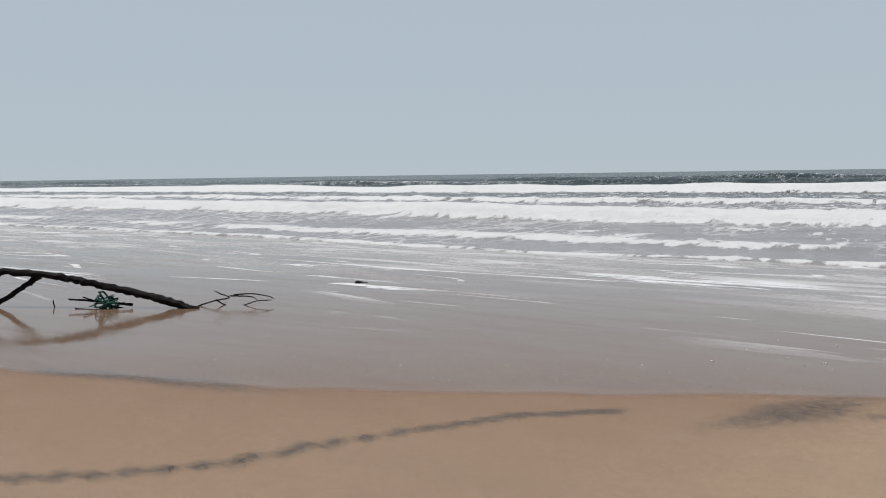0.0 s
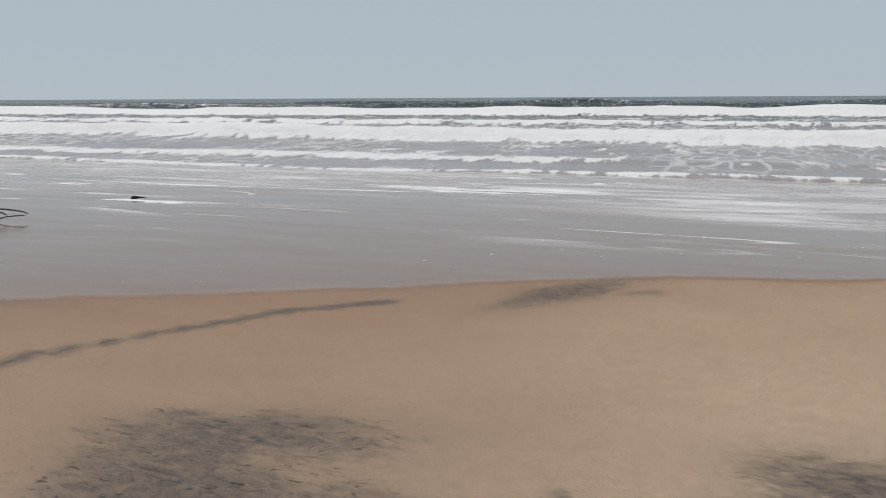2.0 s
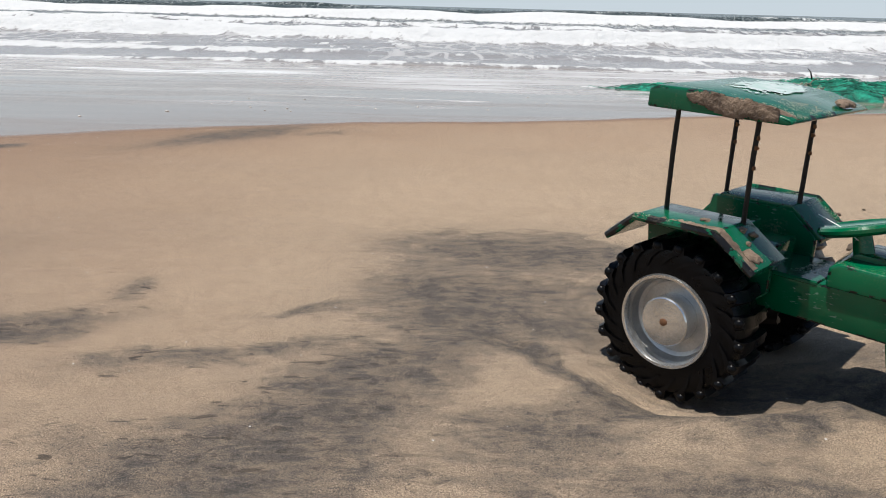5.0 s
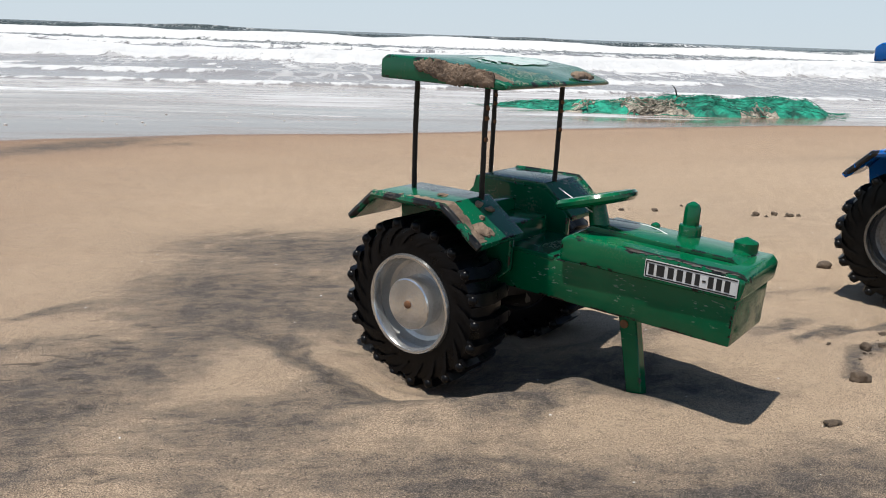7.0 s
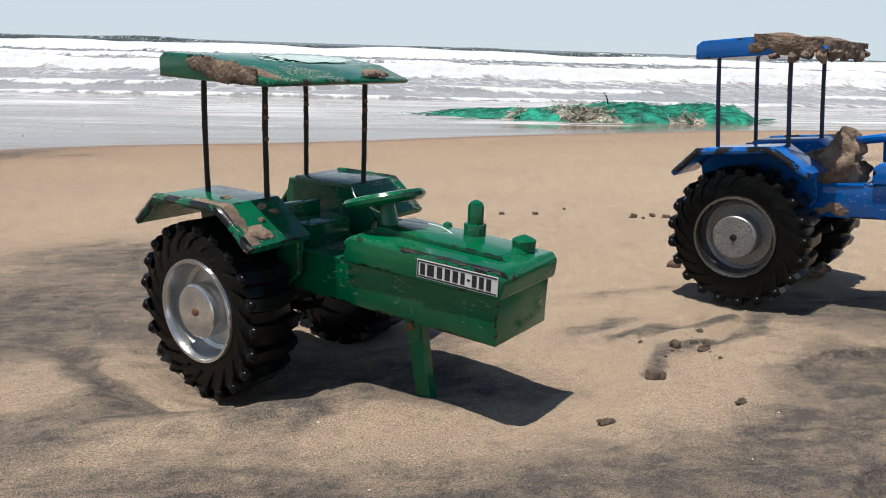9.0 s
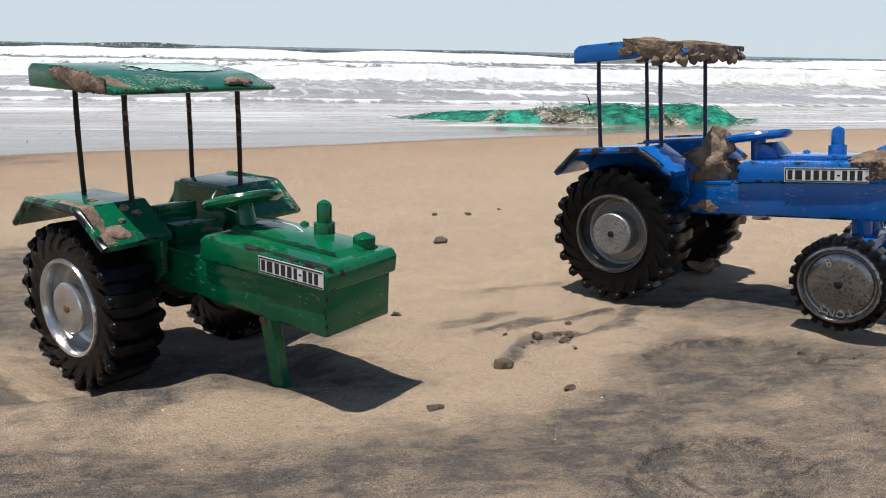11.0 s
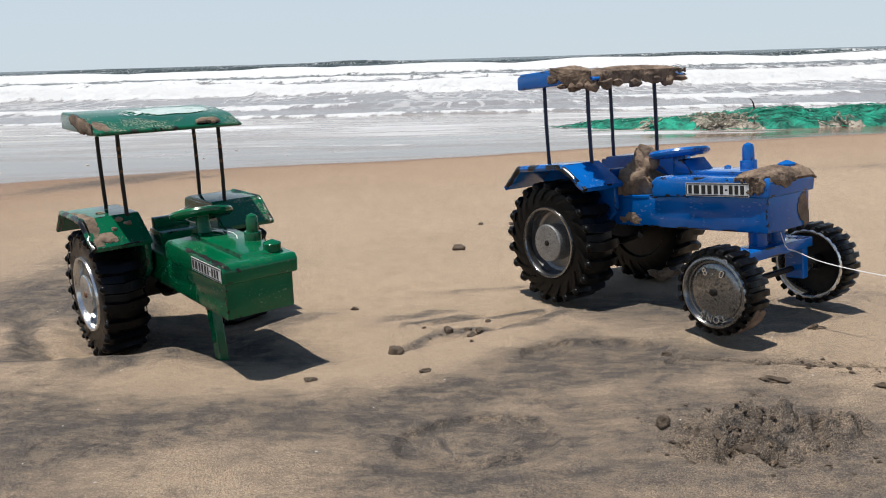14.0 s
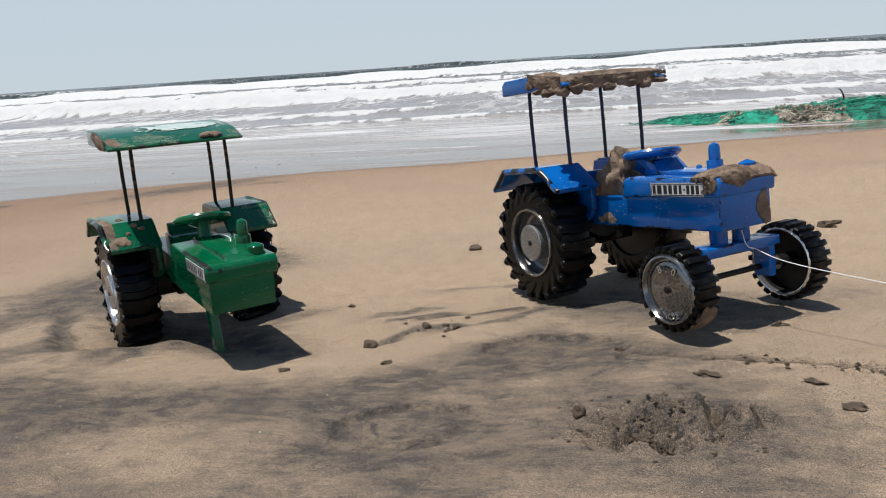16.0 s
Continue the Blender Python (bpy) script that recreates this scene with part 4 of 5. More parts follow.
for y in (-0.066, 0.066):
    part("bracket", box(0.312, 0.342, y - 0.007, y + 0.007, R - 0.062, R + 0.0012, 0.0015, 1), BLUE, axle)
part("axle_rod", tube([(0.323, -0.092, R - 0.0475), (0.323, 0.122, R - 0.0475)], 0.0045, 10), ROD, blue, "black iron axle rod")
part("hub_stub", tube([(0.323, 0.096, R - 0.0475), (0.323, 0.120, R - 0.0475)], 0.011, 14), STEEL_DARK, blue, "short grimy steel hub")
for side in (-1, 1):
    front_wheel(blue, side)


# ---- sand caked on the tractors ----
def caked(name, base, lumps, label, category="sand lump"):
    """Lumps of wet sand, joined; each: place, size, seed."""
    bm = bmesh.new()
    for x, y, z, sx, sy, sz, seed in lumps:
        join(bm, lump((sx, sy, sz), seed, 0.48, 3.0, 4 if sz > 0.02 else 3), Matrix.Translation((x, y, z)))
    return solid(name, bm, MUD, base, label, category, "wet sand caked on the tractors", smooth=60)


def crust(name, base, surface, wide, high, thick, seed, label, round_=True, ragged=0.55):
    """A rough skin of sand over a surface that is given as a point and a normal for u and v from -1 to 1."""
    bm = bmesh.new()
    nu, nv = max(10, int(wide / 0.0016)), max(8, int(high / 0.0016))
    off = Vector((seed * 3.7, seed * 1.3, seed * 2.9))
    at = {}

    def edge_at(u, v):
        p = Vector((u * wide, v * high, 0)) * 0.5
        n = noise.noise(p * 45 + off) + 0.5 * noise.noise(p * 110 + off) + 0.3 * noise.noise(p * 260 + off)
        k = math.hypot(u, v) if round_ else max(abs(u), 0.35 + 0.65 * (-v) if v < 0 else abs(v) * 0.6)
        return k + ragged * n, n

    def point(i, j, side):
        if (i, j, side) not in at:
            u, v = 2 * i / nu - 1, 2 * j / nv - 1
            k, n = edge_at(u, v)
            p, d = surface(u, v)
            fine = noise.noise(Vector(p) * 420 + off)
            lift = thick * (max(0.0, 1 - k) ** 0.45) * (0.75 + 0.5 * n) + thick * 0.22 * fine * (k < 0.9)
            at[i, j, side] = bm.verts.new(Vector(p) + Vector(d) * (max(lift, 0.0002) if side else -0.0015))
        return at[i, j, side]

    kept = {(i, j) for i in range(nu) for j in range(nv) if edge_at(2 * (i + 0.5) / nu - 1, 2 * (j + 0.5) / nv - 1)[0] < 0.97}
    for i, j in kept:
        ring = ((i, j), (i + 1, j), (i + 1, j + 1), (i, j + 1))
        bm.faces.new([point(a, b, 1) for a, b in ring])
        bm.faces.new([point(a, b, 0) for a, b in ring[::-1]])
        for (a, b), other in zip(zip(ring, ring[1:] + ring[:1]), ((i, j - 1), (i + 1, j), (i, j + 1), (i - 1, j))):
            if other not in kept:
                bm.faces.new((point(*a, 0), point(*b, 0), point(*b, 1), point(*a, 1)))
    bmesh.ops.recalc_face_normals(bm, faces=bm.faces)
    return solid(name, bm, MUD, base, label, "sand lump", "wet sand caked on the tractors", smooth=70)


def roof_z(x):
    return R + float(np.interp(x, [-0.068, 0.010, 0.066, 0.112], [0.292, 0.291, 0.283, 0.269]))


ROOF = BLUE_AT
for x, y, drop in ((0.106, -0.119, 0.020), (0.112, -0.070, 0.012), (0.112, -0.030, 0.016), (0.112, 0.020, 0.014), (0.111, 0.052, 0.017), (0.070, -0.124, 0.016), (0.045, -0.124, 0.009), (0.088, -0.124, 0.013), (0.112, -0.095, 0.016), (0.112, 0.085, 0.009)):
    caked("roof_drip", ROOF, [(x, y, R + 0.262 - drop * 0.35, 0.0065, 0.0130, drop * 0.50, int(drop * 1e4) + int(abs(y) * 900))], "drip of wet sand under the blue roof edge")
crust("roof_sand", ROOF, lambda u, v: ((0.088 + 0.026 * u, 0.002 + 0.112 * v, roof_z(0.088 + 0.026 * u) - 0.0005), (0, 0, 1)), 0.052, 0.224, 0.0100, 1, "brown wet sand spread over the blue roof", True, 0.45)
crust("roof_sand", ROOF, lambda u, v: ((0.058 + 0.056 * u, -0.104 + 0.020 * v, roof_z(0.058 + 0.056 * u) - 0.0025), (0, -0.2, 1)), 0.112, 0.040, 0.0100, 14, "brown wet sand spread over the blue roof", True, 0.45)
crust("roof_edge_sand", ROOF, lambda u, v: ((0.1120, -0.011 + 0.110 * u, R + 0.265 + 0.010 * v), (1, 0, 0.1)), 0.232, 0.022, 0.005, 2, "wet sand hanging along the blue roof's front", False, 0.5)
crust("roof_edge_sand", ROOF, lambda u, v: ((0.060 + 0.050 * u, -0.1265, R + 0.272 - 0.008 * u + 0.013 * v), (0, -1, 0.1)), 0.104, 0.028, 0.005, 3, "wet sand caked on the blue roof's side", False, 0.5)


def over_hood(u, v):
    """A point and normal on the front of the hood's top, running down over its near side."""
    across = 0.006 + 0.082 * v
    if across < -0.054:
        return (0.340 + 0.030 * u, -0.0608, R + 0.105 + (across + 0.054) * 1.2), (0.1, -1, 0.25)
    k = smooth_ramp(across, -0.054, -0.036)
    x = 0.338 + 0.031 * u
    drop = 0.010 * smooth_ramp(x, 0.354, 0.369) + 0.004 * smooth_ramp(across, 0.040, 0.053)
    return (x, min(across, 0.053), R + 0.1040 + 0.0025 * k - drop), (0.8 * smooth_ramp(x, 0.350, 0.369), -0.8 * (1 - k), 1)


def smooth_ramp(v, lo, hi):
    t = min(1.0, max(0.0, (v - lo) / (hi - lo)))
    return t * t * (3 - 2 * t)


caked("seat_sand", BLUE_AT, [(0.108, -0.030, R + 0.096, 0.036, 0.027, 0.040, 1), (0.120, -0.022, R + 0.122, 0.020, 0.018, 0.028, 2), (0.132, -0.016, R + 0.088, 0.018, 0.022, 0.022, 3), (0.080, -0.046, R + 0.082, 0.016, 0.012, 0.013, 4),
                             (0.085, 0.005, R + 0.096, 0.028, 0.030, 0.022, 6), (0.058, 0.030, R + 0.100, 0.020, 0.026, 0.015, 9)], "big brown lump of wet sand on the blue seat")
crust("hood_sand", BLUE_AT, over_hood, 0.062, 0.164, 0.011, 4, "rounded coat of wet sand on the blue engine cover", True, 0.28)
crust("hood_sand", BLUE_AT, lambda u, v: ((0.3682, -0.028 + 0.030 * u, R + 0.096 + 0.010 * v), (1, 0, 0.3)), 0.060, 0.020, 0.004, 5, "smear of wet sand on the blue front")
crust("hood_sand", BLUE_AT, lambda u, v: ((0.3622, 0.029 + 0.014 * u, R + 0.050 + 0.026 * v), (1, 0, 0)), 0.030, 0.052, 0.0012, 6, "smear of wet sand on the blue front", True, 0.8)
crust("body_sand", BLUE_AT, lambda u, v: ((0.112 + 0.026 * u, -0.0535, R + 0.036 + 0.010 * v), (0, -1, 0)), 0.052, 0.020, 0.002, 7, "smear of wet sand on the blue flank", True, 0.6)


def on_tyre(u, v):
    """A point and normal low on the front of the small blue wheel's tread."""
    a = radians(-52 + 34 * u)
    return (0.321 + 0.0625 * math.cos(a), -0.107 + 0.019 * v, R - 0.049 + 0.0625 * math.sin(a)), (math.cos(a), 0, math.sin(a))


crust("wheel_sand", BLUE_AT, on_tyre, 0.070, 0.038, 0.0022, 21, "wet sand stuck to the small tyre", True, 0.8)
caked("wheel_sand", BLUE_AT, [(0.045, 0.10, R - 0.088, 0.025, 0.03, 0.012, 24)], "wet sand stuck under the big far tyre")
crust("roof_sand", GREEN_AT, lambda u, v: ((0.048 + 0.056 * u, -0.1264, R + 0.274 - 0.006 * u + 0.013 * v), (0, -1, 0.15)), 0.112, 0.028, 0.0035, 8, "dried sand crust along the green roof edge", True, 0.45)
crust("roof_sand", GREEN_AT, lambda u, v: ((0.097 + 0.022 * u, -0.112 + 0.010 * v, roof_z(0.092 + 0.022 * u) - 0.002), (0, 0, 1)), 0.044, 0.022, 0.003, 9, "dried sand crust along the green roof edge")
crust("roof_sand", GREEN_AT, lambda u, v: ((0.110 + 0.010 * u, 0.048 + 0.020 * v, roof_z(0.102 + 0.010 * u) + 0.0005), (0.3, 0, 1)), 0.022, 0.040, 0.006, 10, "small sand lump on the green roof")


def guard(x):
    return R + float(np.interp(x, [-0.084, -0.046, 0.061, 0.113], [0.097, 0.131, 0.133, 0.096]))


crust("fender_sand", GREEN_AT, lambda u, v: ((0.049 + 0.062 * u, -0.138 + 0.010 * v, guard(0.049 + 0.062 * u)), (0.1, 0, 1)), 0.120, 0.016, 0.0013, 11, "sandy crust on the green mudguard", True, 0.95)
crust("fender_sand", GREEN_AT, lambda u, v: ((0.099 + 0.009 * u, -0.122 + 0.013 * v, guard(0.099 + 0.009 * u)), (0.5, 0, 0.8)), 0.015, 0.020, 0.0042, 12, "sandy crust on the green mudguard", True, 0.95)
crust("fender_sand", GREEN_AT, lambda u, v: ((0.055 + 0.056 * u, -0.1474, guard(0.055 + 0.056 * u) - 0.004 + 0.004 * v), (0, -1, 0)), 0.112, 0.009, 0.0020, 13, "sandy crust on the green mudguard edge", True, 1.0)
for one in ((0.071, -0.095, R + 0.127, 0.005, 0.006, 0.004, 62), (0.079, -0.084, R + 0.121, 0.005, 0.006, 0.004, 63), (0.029, -0.110, R + 0.133, 0.006, 0.006, 0.002, 64), (0.085, -0.108, R + 0.116, 0.004, 0.004, 0.003, 65)):
    caked("fender_lump", GREEN_AT, [one], "small sand lump on the green mudguard")

# thread tied to the blue front axle
run = resample([(0.340, 0.006, R + 0.018), (0.350, 0.004, R - 0.004), (0.353, 0.020, R - 0.012)], 6)
start = BLUE_AT @ Vector((0.352, 0.012, R - 0.008))
line = [BLUE_AT @ p for p in run] + resample([start, start + Vector((0.05, -0.055, -0.012)), start + Vector((0.20, -0.20, -0.017)), start + Vector((0.60, -0.55, -0.04))], 24)
solid("thread", tube(line, 0.0008, 5), THREAD, Matrix.Identity(4), "thin white thread tied to the blue front axle", "thread")
loops = resample([GREEN_AT @ Vector(p) for p in ((0.120, 0.000, R + 0.142), (0.165, -0.038, R + 0.140), (0.180, 0.000, R + 0.118), (0.230, 0.020, R + 0.113), (0.262, 0.012, R + 0.108), (0.290, 0.000, R + 0.108))], 30)
solid("thread", tube(loops, 0.0007, 5), THREAD, Matrix.Identity(4), "loose fishing line lying over the green bonnet", "thread")


# ---- stones, clods and bits on the sand ----
def on_sand(x, y):
    return float(height(x, y))


def pebble(name, x, y, size, seed, label, category, material=None, turn=0.0, group="stones on the sand", sink=0.3, rough=0.35):
    size = tuple(0.62 * v for v in size)
    z = on_sand(x, y) + size[2] * (0.65 - sink)
    return solid(name, lump(size, seed, rough, 2.6, 3, 0.8), material or STONE, pose(x, y, z, 0, 0, turn), label, category, group, smooth=60)


pebble("stone", 0.522, -0.122, (0.019, 0.014, 0.015), 3, "pointed brown stone half sunk in sand", "stone", turn=-25)
pebble("stone", 0.592, -0.030, (0.012, 0.010, 0.012), 4, "small brown stone on the sand", "stone")
pebble("stone", 0.572, 0.622, (0.025, 0.018, 0.017), 5, "round brown stone on smooth sand", "stone", turn=20)
pebble("sand_clod", 0.849, -0.382, (0.012, 0.011, 0.015), 6, "small dark pointed clod by churned sand", "clod", CLOD, group="clods on the sand", rough=0.5)
pebble("sand_clod", 0.885, -0.425, (0.018, 0.013, 0.012), 7, "dark clod in churned sand", "clod", CLOD, -15, "clods on the sand", rough=0.95)
pebble("stone", 0.787, 0.369, (0.022, 0.016, 0.014), 8, "brown stone behind the big blue wheel", "stone")
for i, (x, y, s) in enumerate(((0.622, -0.020, 0.006), (0.630, -0.034, 0.010), (0.640, -0.022, 0.009), (0.652, 0.020, 0.006), (0.417, 0.110, 0.008), (0.900, -0.150, 0.007), (0.935, 0.890, 0.013), (0.955, 0.870, 0.008),
                               (0.994, 0.903, 0.010), (1.015, 0.871, 0.012), (1.045, 0.880, 0.007), (0.615, 0.959, 0.010), (0.702, 0.956, 0.011), (0.800, 1.02, 0.006), (1.415, 0.761, 0.022), (1.44, 0.79, 0.014))):
    pebble("sand_clod", x, y, (s * 1.3, s, s * 0.8), 20 + i, "small dark clod of sand", "clod", CLOD, 37 * i, "clods on the sand", rough=0.75)
for i, (x, y, a, b, c, turn) in enumerate(((0.573, -0.213, 0.012, 0.006, 0.005, 30), (0.420, -0.225, 0.012, 0.009, 0.005, -10), (1.008, -0.270, 0.024, 0.009, 0.006, -15), (1.121, -0.294, 0.018, 0.008, 0.006, -30), (1.062, -0.212, 0.018, 0.011, 0.011, 10), (1.085, -0.216, 0.012, 0.010, 0.009, 40),
                                          (1.13, -0.235, 0.016, 0.008, 0.007, 0), (1.205, -0.258, 0.016, 0.010, 0.008, 0), (1.132, -0.061, 0.016, 0.010, 0.007, 15), (1.144, -0.372, 0.022, 0.014, 0.006, 0), (0.948, -0.405, 0.018, 0.012, 0.013, 50), (0.915, -0.455, 0.014, 0.011, 0.010, 0))):
    pebble("sand_clod", x, y, (a, b, c), 60 + i, "crumbly lump of churned wet sand", "clod", CLOD, turn, "clods on the sand", rough=0.9)

crumbs = bmesh.new()
rng = random.Random(17)
for i in range(175):
    if i < 115:
        x, y = rng.gauss(0.94, 0.050), rng.gauss(-0.415, 0.034)
    elif i < 168:
        f = rng.random()
        x, y = 1.03 + 0.22 * f + rng.gauss(0, 0.010), -0.205 - 0.075 * f + rng.gauss(0, 0.009)
    else:
        x, y = rng.gauss(0.615, 0.035), rng.gauss(-0.03, 0.025)
    s = rng.uniform(0.0010, 0.0027)
    join(crumbs, lump((s * 1.25, s, s * 0.8), i + 400, 0.85, 2.6, 2), Matrix.Translation((x, y, on_sand(x, y) + s * 0.3)))
solid("sand_crumbs", crumbs, CLOD, Matrix.Identity(4), "crumbs of wet sand round the churned places", "sand crumbs", kind="stuff")
grit = bmesh.new()
rng = random.Random(11)
for i in range(420):
    if i < 260:
        x, y = rng.uniform(-1.6, 1.5), rng.uniform(-0.75, 1.4)
    else:
        x, y = rng.uniform(-4.5, 2.5), rng.uniform(1.2, 3.6)
    s = rng.uniform(0.0005, 0.0012) * (1 if i < 260 else 1.7)
    one = bmesh.new()
    bmesh.ops.create_icosphere(one, subdivisions=1, radius=1)
    join(grit, one, Matrix.Translation((x, y, on_sand(x, y) + s * 0.3)) @ Matrix.Rotation(rng.uniform(0, 6), 4, "Z") @ Matrix.Diagonal((s * 1.5, s, s * 0.7, 1)))
solid("shell_grit", grit, SHELL, Matrix.Identity(4), "tiny pale shell bits scattered over the sand", "shell bits", kind="stuff")
rng = random.Random(14)
for i in range(20):
    f = rng.random()
    x, y = -2.0 + 2.9 * f + rng.gauss(0, 0.2), 3.5 + 1.1 * f + rng.gauss(0, 0.28)
    s = rng.uniform(0.006, 0.012)
    pebble("foam_blob", x, y, (s * 1.4, s, s * 0.6), 200 + i, "small blob of dried foam on wet sand", "foam", SHELL, 50 * i, "foam blobs on the wet sand")


# ---- fishing net heap ----
net = thing("fishing_net", Matrix.Identity(4), "heap of green fishing net and frayed rope on wet sand", "fishing net")


def heap_top(x, y):
    """Height of the heap over the sand."""
    f = np.interp(x, [1.25, 1.6, 2.0, 2.35, 2.7, 3.1, 3.6, 4.0, 4.35, 4.6], [0, 0.045, 0.075, 0.10, 0.115, 0.14, 0.125, 0.145, 0.12, 0])
    mid = np.interp(x, [1.25, 2.0, 3.0, 4.6], [6.75, 6.1, 6.05, 6.35])
    wide = np.interp(x, [1.25, 1.7, 3.0, 4.2, 4.6], [0.08, 0.35, 0.62, 0.55, 0.1])
    d = np.clip(1 - ((y - mid) / wide) ** 2, 0, 1) ** 0.6
    folds = 1 - np.abs(2 * fbm(x * 2.2 + y * 0.8, y * 5.0, 303, 3) - 1) * 1.8
    return f * d * (0.50 + 0.60 * fbm(x * 3.0, y * 3.0, 301, 4) + 0.35 * folds)


hx, hy = np.meshgrid(np.arange(1.22, 4.64, 0.02), np.arange(5.3, 7.05, 0.02))
hz = heap_top(hx, hy)


def heap_part(name, material, inside, label, lift=0.0):
    bm = bmesh.new()
    at = {}
    for j in range(hx.shape[0] - 1):
        for i in range(hx.shape[1] - 1):
            if not (inside(hx[j, i], hy[j, i]) and max(hz[j, i], hz[j + 1, i], hz[j, i + 1], hz[j + 1, i + 1]) > 0.004):
                continue
            ring = []
            for a, b in ((j, i), (j, i + 1), (j + 1, i + 1), (j + 1, i)):
                if (a, b) not in at:
                    x, y = hx[a, b], hy[a, b]
                    at[a, b] = bm.verts.new((x, y, on_sand(x, y) - 0.01 + lift + hz[a, b] * 0.93 + (0.035 * noise.noise(Vector((x * 9, y * 13, 1))) + 0.028 * noise.noise(Vector((x * 27, y * 31, 4)))) * (hz[a, b] > 0.02)))
                ring.append(at[a, b])
            bm.faces.new(ring)
    return part(name, bm, material, net, label, 80)


def rope_zone(x, y):
    return (2.40 < x + 0.10 * math.sin(y * 9) < 2.76 and y < 5.95) or (3.3 < x < 4.0 and y < 5.60 + 0.06 * math.sin(x * 11)) or (1.74 < x < 1.96 and y < 5.86)


heap_part("netting", NET_GREEN, lambda x, y: not rope_zone(x, y), "bunched bright green netting")
for lo, hi in ((1.5, 2.0), (2.0, 3.1), (3.1, 4.2)):
    heap_part("rope_mat", ROPE, lambda x, y: lo < x < hi and rope_zone(x, y), "matted pale and brown rope", 0.004)
rng = random.Random(21)
strands = {"green_strand": bmesh.new(), "dark_strand": bmesh.new(), "rope_strand": bmesh.new()}
for i in range(1100):
    x, y = rng.uniform(1.3, 4.55), rng.uniform(5.4, 6.9)
    if i > 420 and not rope_zone(x, y):
        continue
    if float(heap_top(x, y)) < 0.02:
        continue
    kind = "rope_strand" if rope_zone(x, y) else rng.choice(["green_strand"] * 6 + ["dark_strand"])
    a = rng.gauss(0.1, 0.6) + (math.pi if rng.random() < 0.5 else 0)
    pts = []
    for k in range(9):
        z = on_sand(x, y) + float(heap_top(x, y)) * 0.95 + rng.uniform(0.0, 0.05 if kind == "rope_strand" else 0.022)
        pts.append((x, y, z))
        a += rng.gauss(0, 0.9 if kind == "rope_strand" else 0.45)
        pace = 0.03 if kind == "rope_strand" else 0.065
        x, y = x + pace * math.cos(a), y + pace * 0.75 * math.sin(a)
    join(strands[kind], tube(pts, rng.uniform(0.0015, 0.0035) * (2.2 if kind == "rope_strand" else 1), 4))
for key, material, label in (("green_strand", NET_GREEN, "loose green twine"), ("dark_strand", NET_DARK, "dark green twine"), ("rope_strand", ROPE, "loose frayed rope ends")):
    tagged(part(key, strands[key], material, net, label), kind="stuff")
part("stick", tube(resample([(2.95, 6.1, on_sand(2.95, 6.1) + 0.15), (2.93, 6.1, -0.02), (2.90, 6.11, 0.015)], 6), [0.008, 0.007, 0.006, 0.005, 0.004, 0.003], 6), BARK, net, "thin twig poking out of the net")


# ---- driftwood ----
wood = thing("driftwood_branch", Matrix.Identity(4), "black wet driftwood branch lying on the wet sand", "branch")


def limb(name, pts, r0, r1, seed, parent=None, sides=9, label=""):
    p = resample(pts, max(14, 11 * len(pts)))
    rg = random.Random(seed)
    p = [q + Vector((rg.gauss(0, 1), rg.gauss(0, 1), rg.gauss(0, 1))) * r0 * 0.12 for q in p]
    radii = [r0 + (r1 - r0) * i / (len(p) - 1) for i in range(len(p))]
    return part(name, tube(p, radii, sides, 0.2, seed), BARK, parent or wood, label)


BASE = Vector((-6.10, 2.87, -0.12))
ACROSS, UP = Vector((-0.83, -0.557, 0)), Vector((0, 0, 1))


def wood_at(a, h, depth=0.0):
    """A point a metres along the branch's lean, h above its foot."""
    return BASE + ACROSS * a + UP * h + Vector((-0.557, 0.83, 0)) * depth


trunk = limb("trunk", [wood_at(-0.06, -0.01), wood_at(0.35, 0.12), wood_at(0.75, 0.22), wood_at(1.20, 0.315), wood_at(1.66, 0.36)], 0.036, 0.027, 1, label="bent main limb with broken bark")
limb("fork", [wood_at(1.28, 0.32), wood_at(1.42, 0.23), wood_at(1.65, 0.09), wood_at(1.95, 0.00), wood_at(2.1, -0.03)], 0.024, 0.018, 2)
limb("fork", [wood_at(1.62, 0.35), wood_at(1.80, 0.20), wood_at(2.05, 0.10), wood_at(2.4, 0.02)], 0.022, 0.013, 3)
limb("fork", [wood_at(1.64, 0.36), wood_at(1.86, 0.31), wood_at(2.2, 0.22), wood_at(2.5, 0.12)], 0.020, 0.010, 31)
limb("stub", [wood_at(1.60, 0.35), wood_at(1.70, 0.40), wood_at(1.74, 0.43)], 0.016, 0.008, 32)
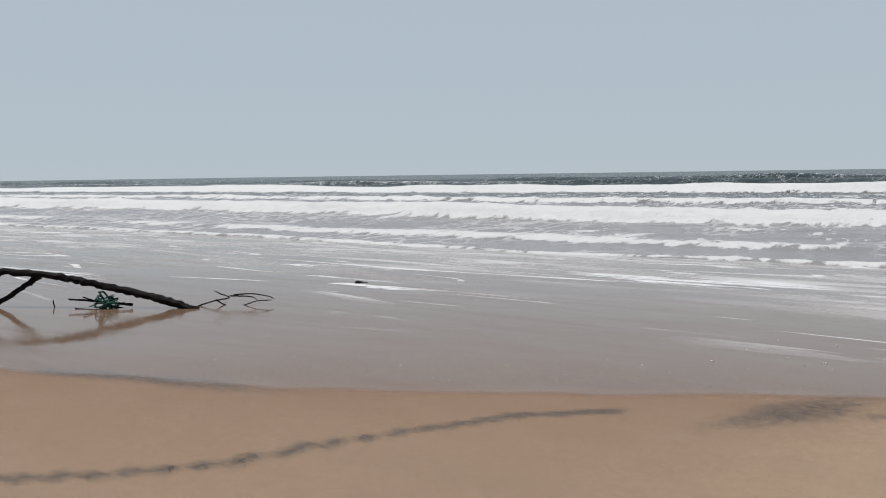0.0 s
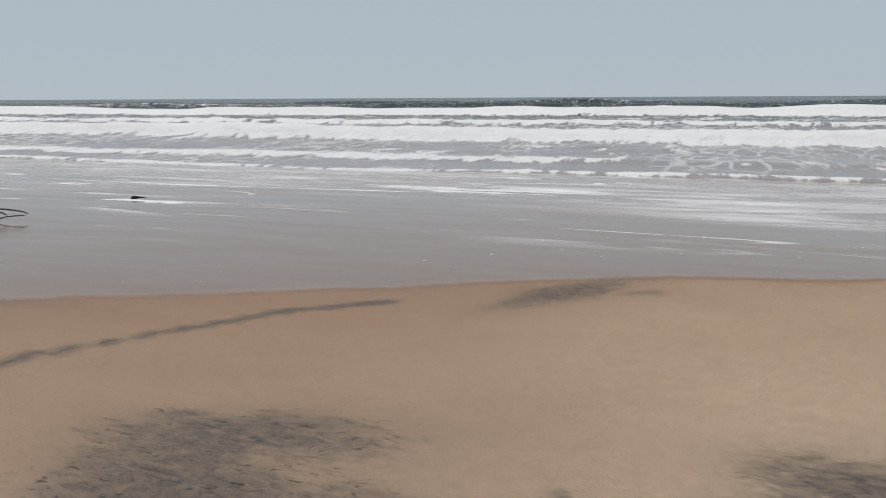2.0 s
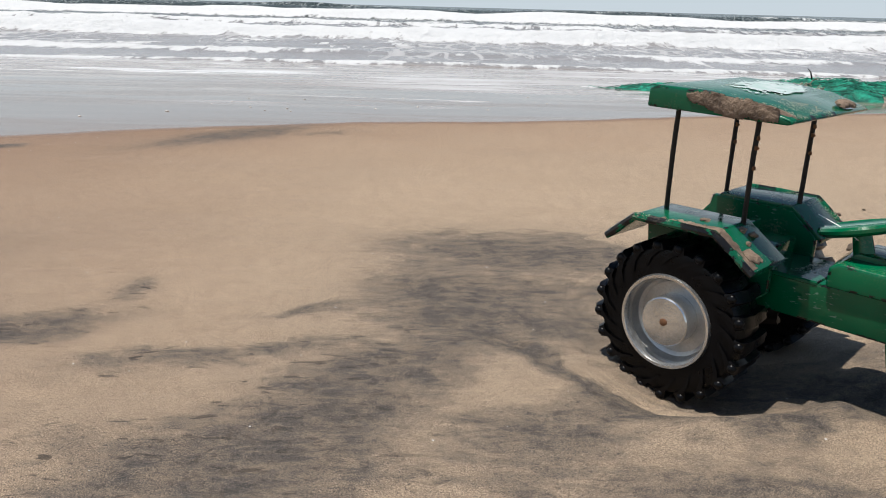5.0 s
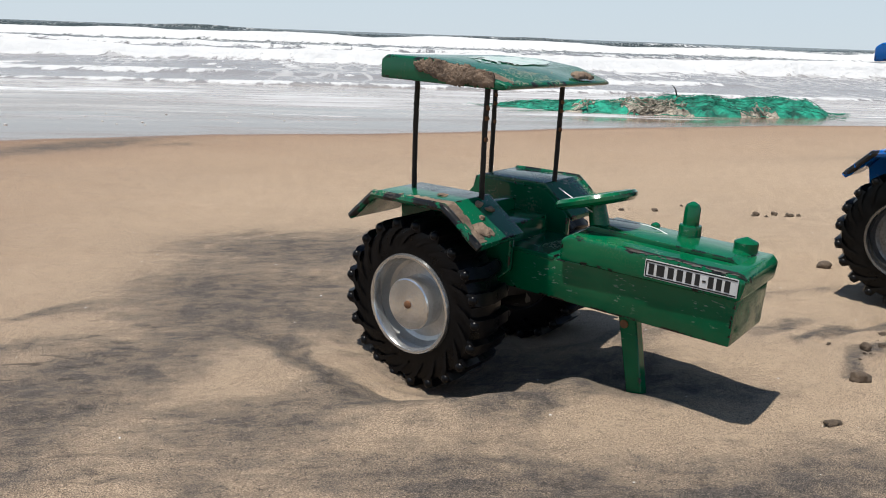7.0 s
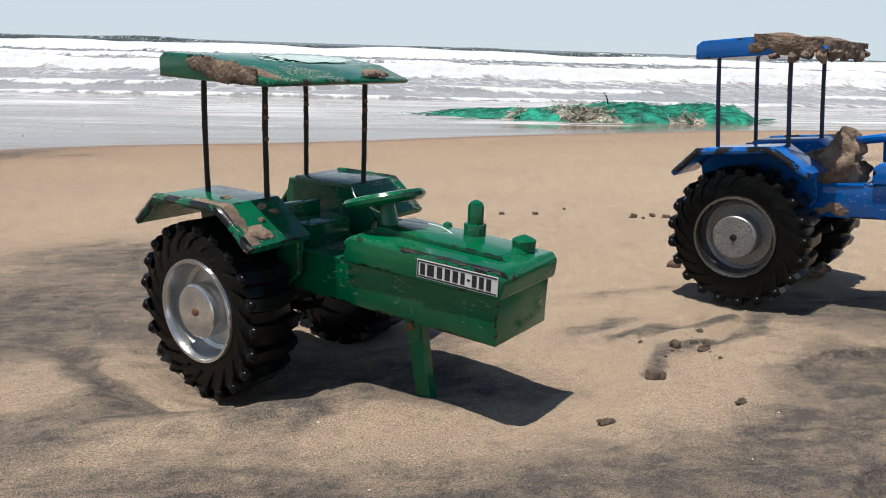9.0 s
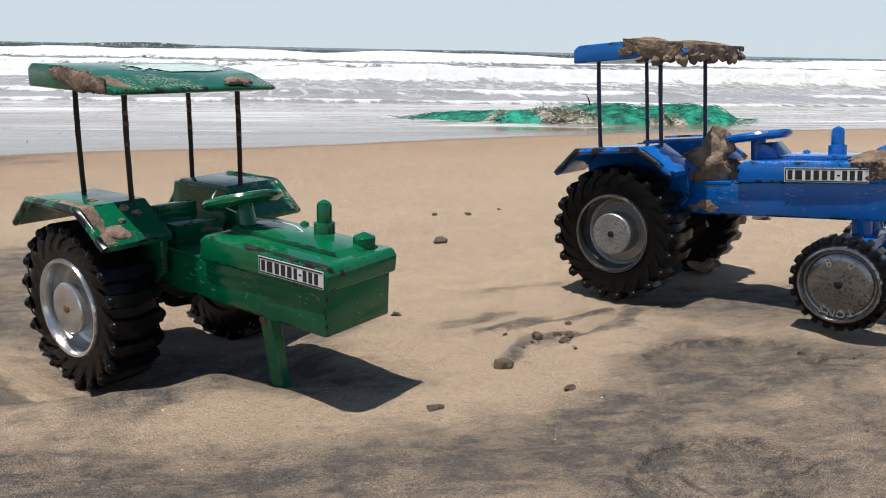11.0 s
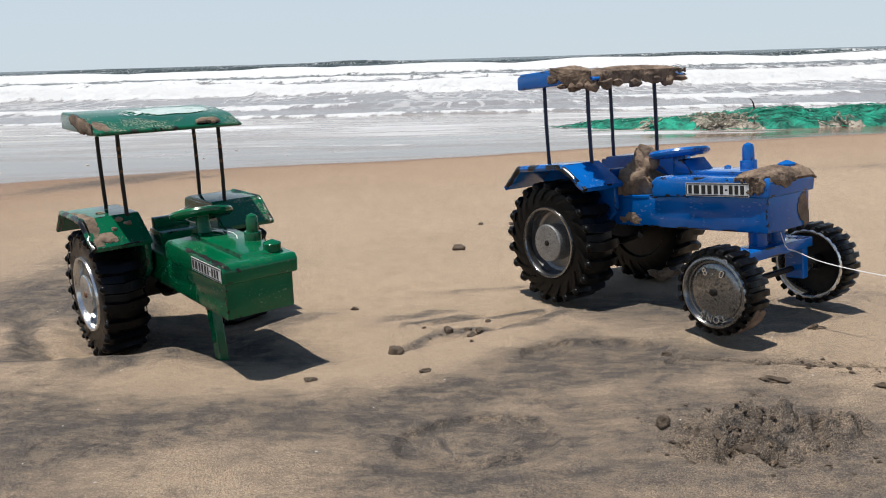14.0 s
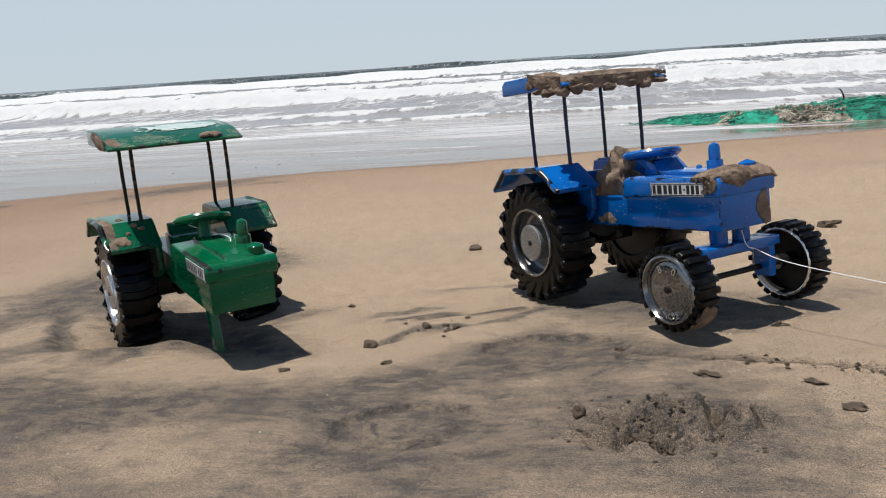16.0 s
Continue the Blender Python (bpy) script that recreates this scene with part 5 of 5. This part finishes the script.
limb("branchlet", [wood_at(0.50, 0.05), wood_at(0.80, 0.085), wood_at(1.05, 0.105)], 0.013, 0.007, 4)
limb("branchlet", [wood_at(0.52, 0.00), wood_at(0.74, 0.06), wood_at(0.92, 0.12)], 0.010, 0.006, 5)
limb("branchlet", [wood_at(0.30, 0.0, -0.15), wood_at(0.60, 0.02, -0.15), wood_at(0.95, 0.04, -0.1)], 0.010, 0.006, 6)
limb("twig", [wood_at(1.16, -0.01), wood_at(1.18, 0.06), wood_at(1.185, 0.10)], 0.006, 0.004, 7)
for k, pts in enumerate(([(-0.02, 0.01), (-0.17, 0.06), (-0.30, 0.09), (-0.22, 0.13), (-0.17, 0.16)], [(-0.17, 0.06), (-0.24, 0.01), (-0.34, -0.02), (-0.52, 0.04), (-0.66, 0.05)], [(-0.28, 0.09), (-0.46, 0.08), (-0.52, 0.05)],
                          [(-0.30, 0.09), (-0.45, 0.10), (-0.60, 0.075), (-0.66, 0.05)], [(-0.2, 0.0), (-0.30, -0.03), (-0.38, -0.02)])):
    limb("twig", [wood_at(a, h * 0.9 - 0.004, 0.15 + 0.05 * k) for a, h in pts], 0.0075, 0.004, 10 + k, sides=6)
rag = bmesh.new()
for i in range(30):
    rg = random.Random(300 + i)
    c = wood_at(0.72 + rg.gauss(0, 0.03), 0.085 + rg.gauss(0, 0.035), -0.05)
    join(rag, tube(resample([c, c + Vector((rg.gauss(0, 0.05), rg.gauss(0, 0.05), rg.gauss(-0.01, 0.03))), c + Vector((rg.gauss(0, 0.05), rg.gauss(0, 0.05), rg.gauss(-0.05, 0.03)))], 6), rg.uniform(0.004, 0.009), 5))
solid("net_scrap", rag, NET_DARK, Matrix.Identity(4), "torn scrap of green net caught in the branch", "net scrap")
solid("drift_stick", tube(resample([(-6.27, 5.27, -0.21), (-6.24, 5.28, -0.192), (-6.20, 5.30, -0.186), (-6.13, 5.33, -0.195)], 9), [0.008, 0.018, 0.022, 0.020, 0.014, 0.010, 0.007, 0.005, 0.004], 8, 0.2, 4), BARK, Matrix.Identity(4), "short dark piece of driftwood on wet sand", "driftwood")
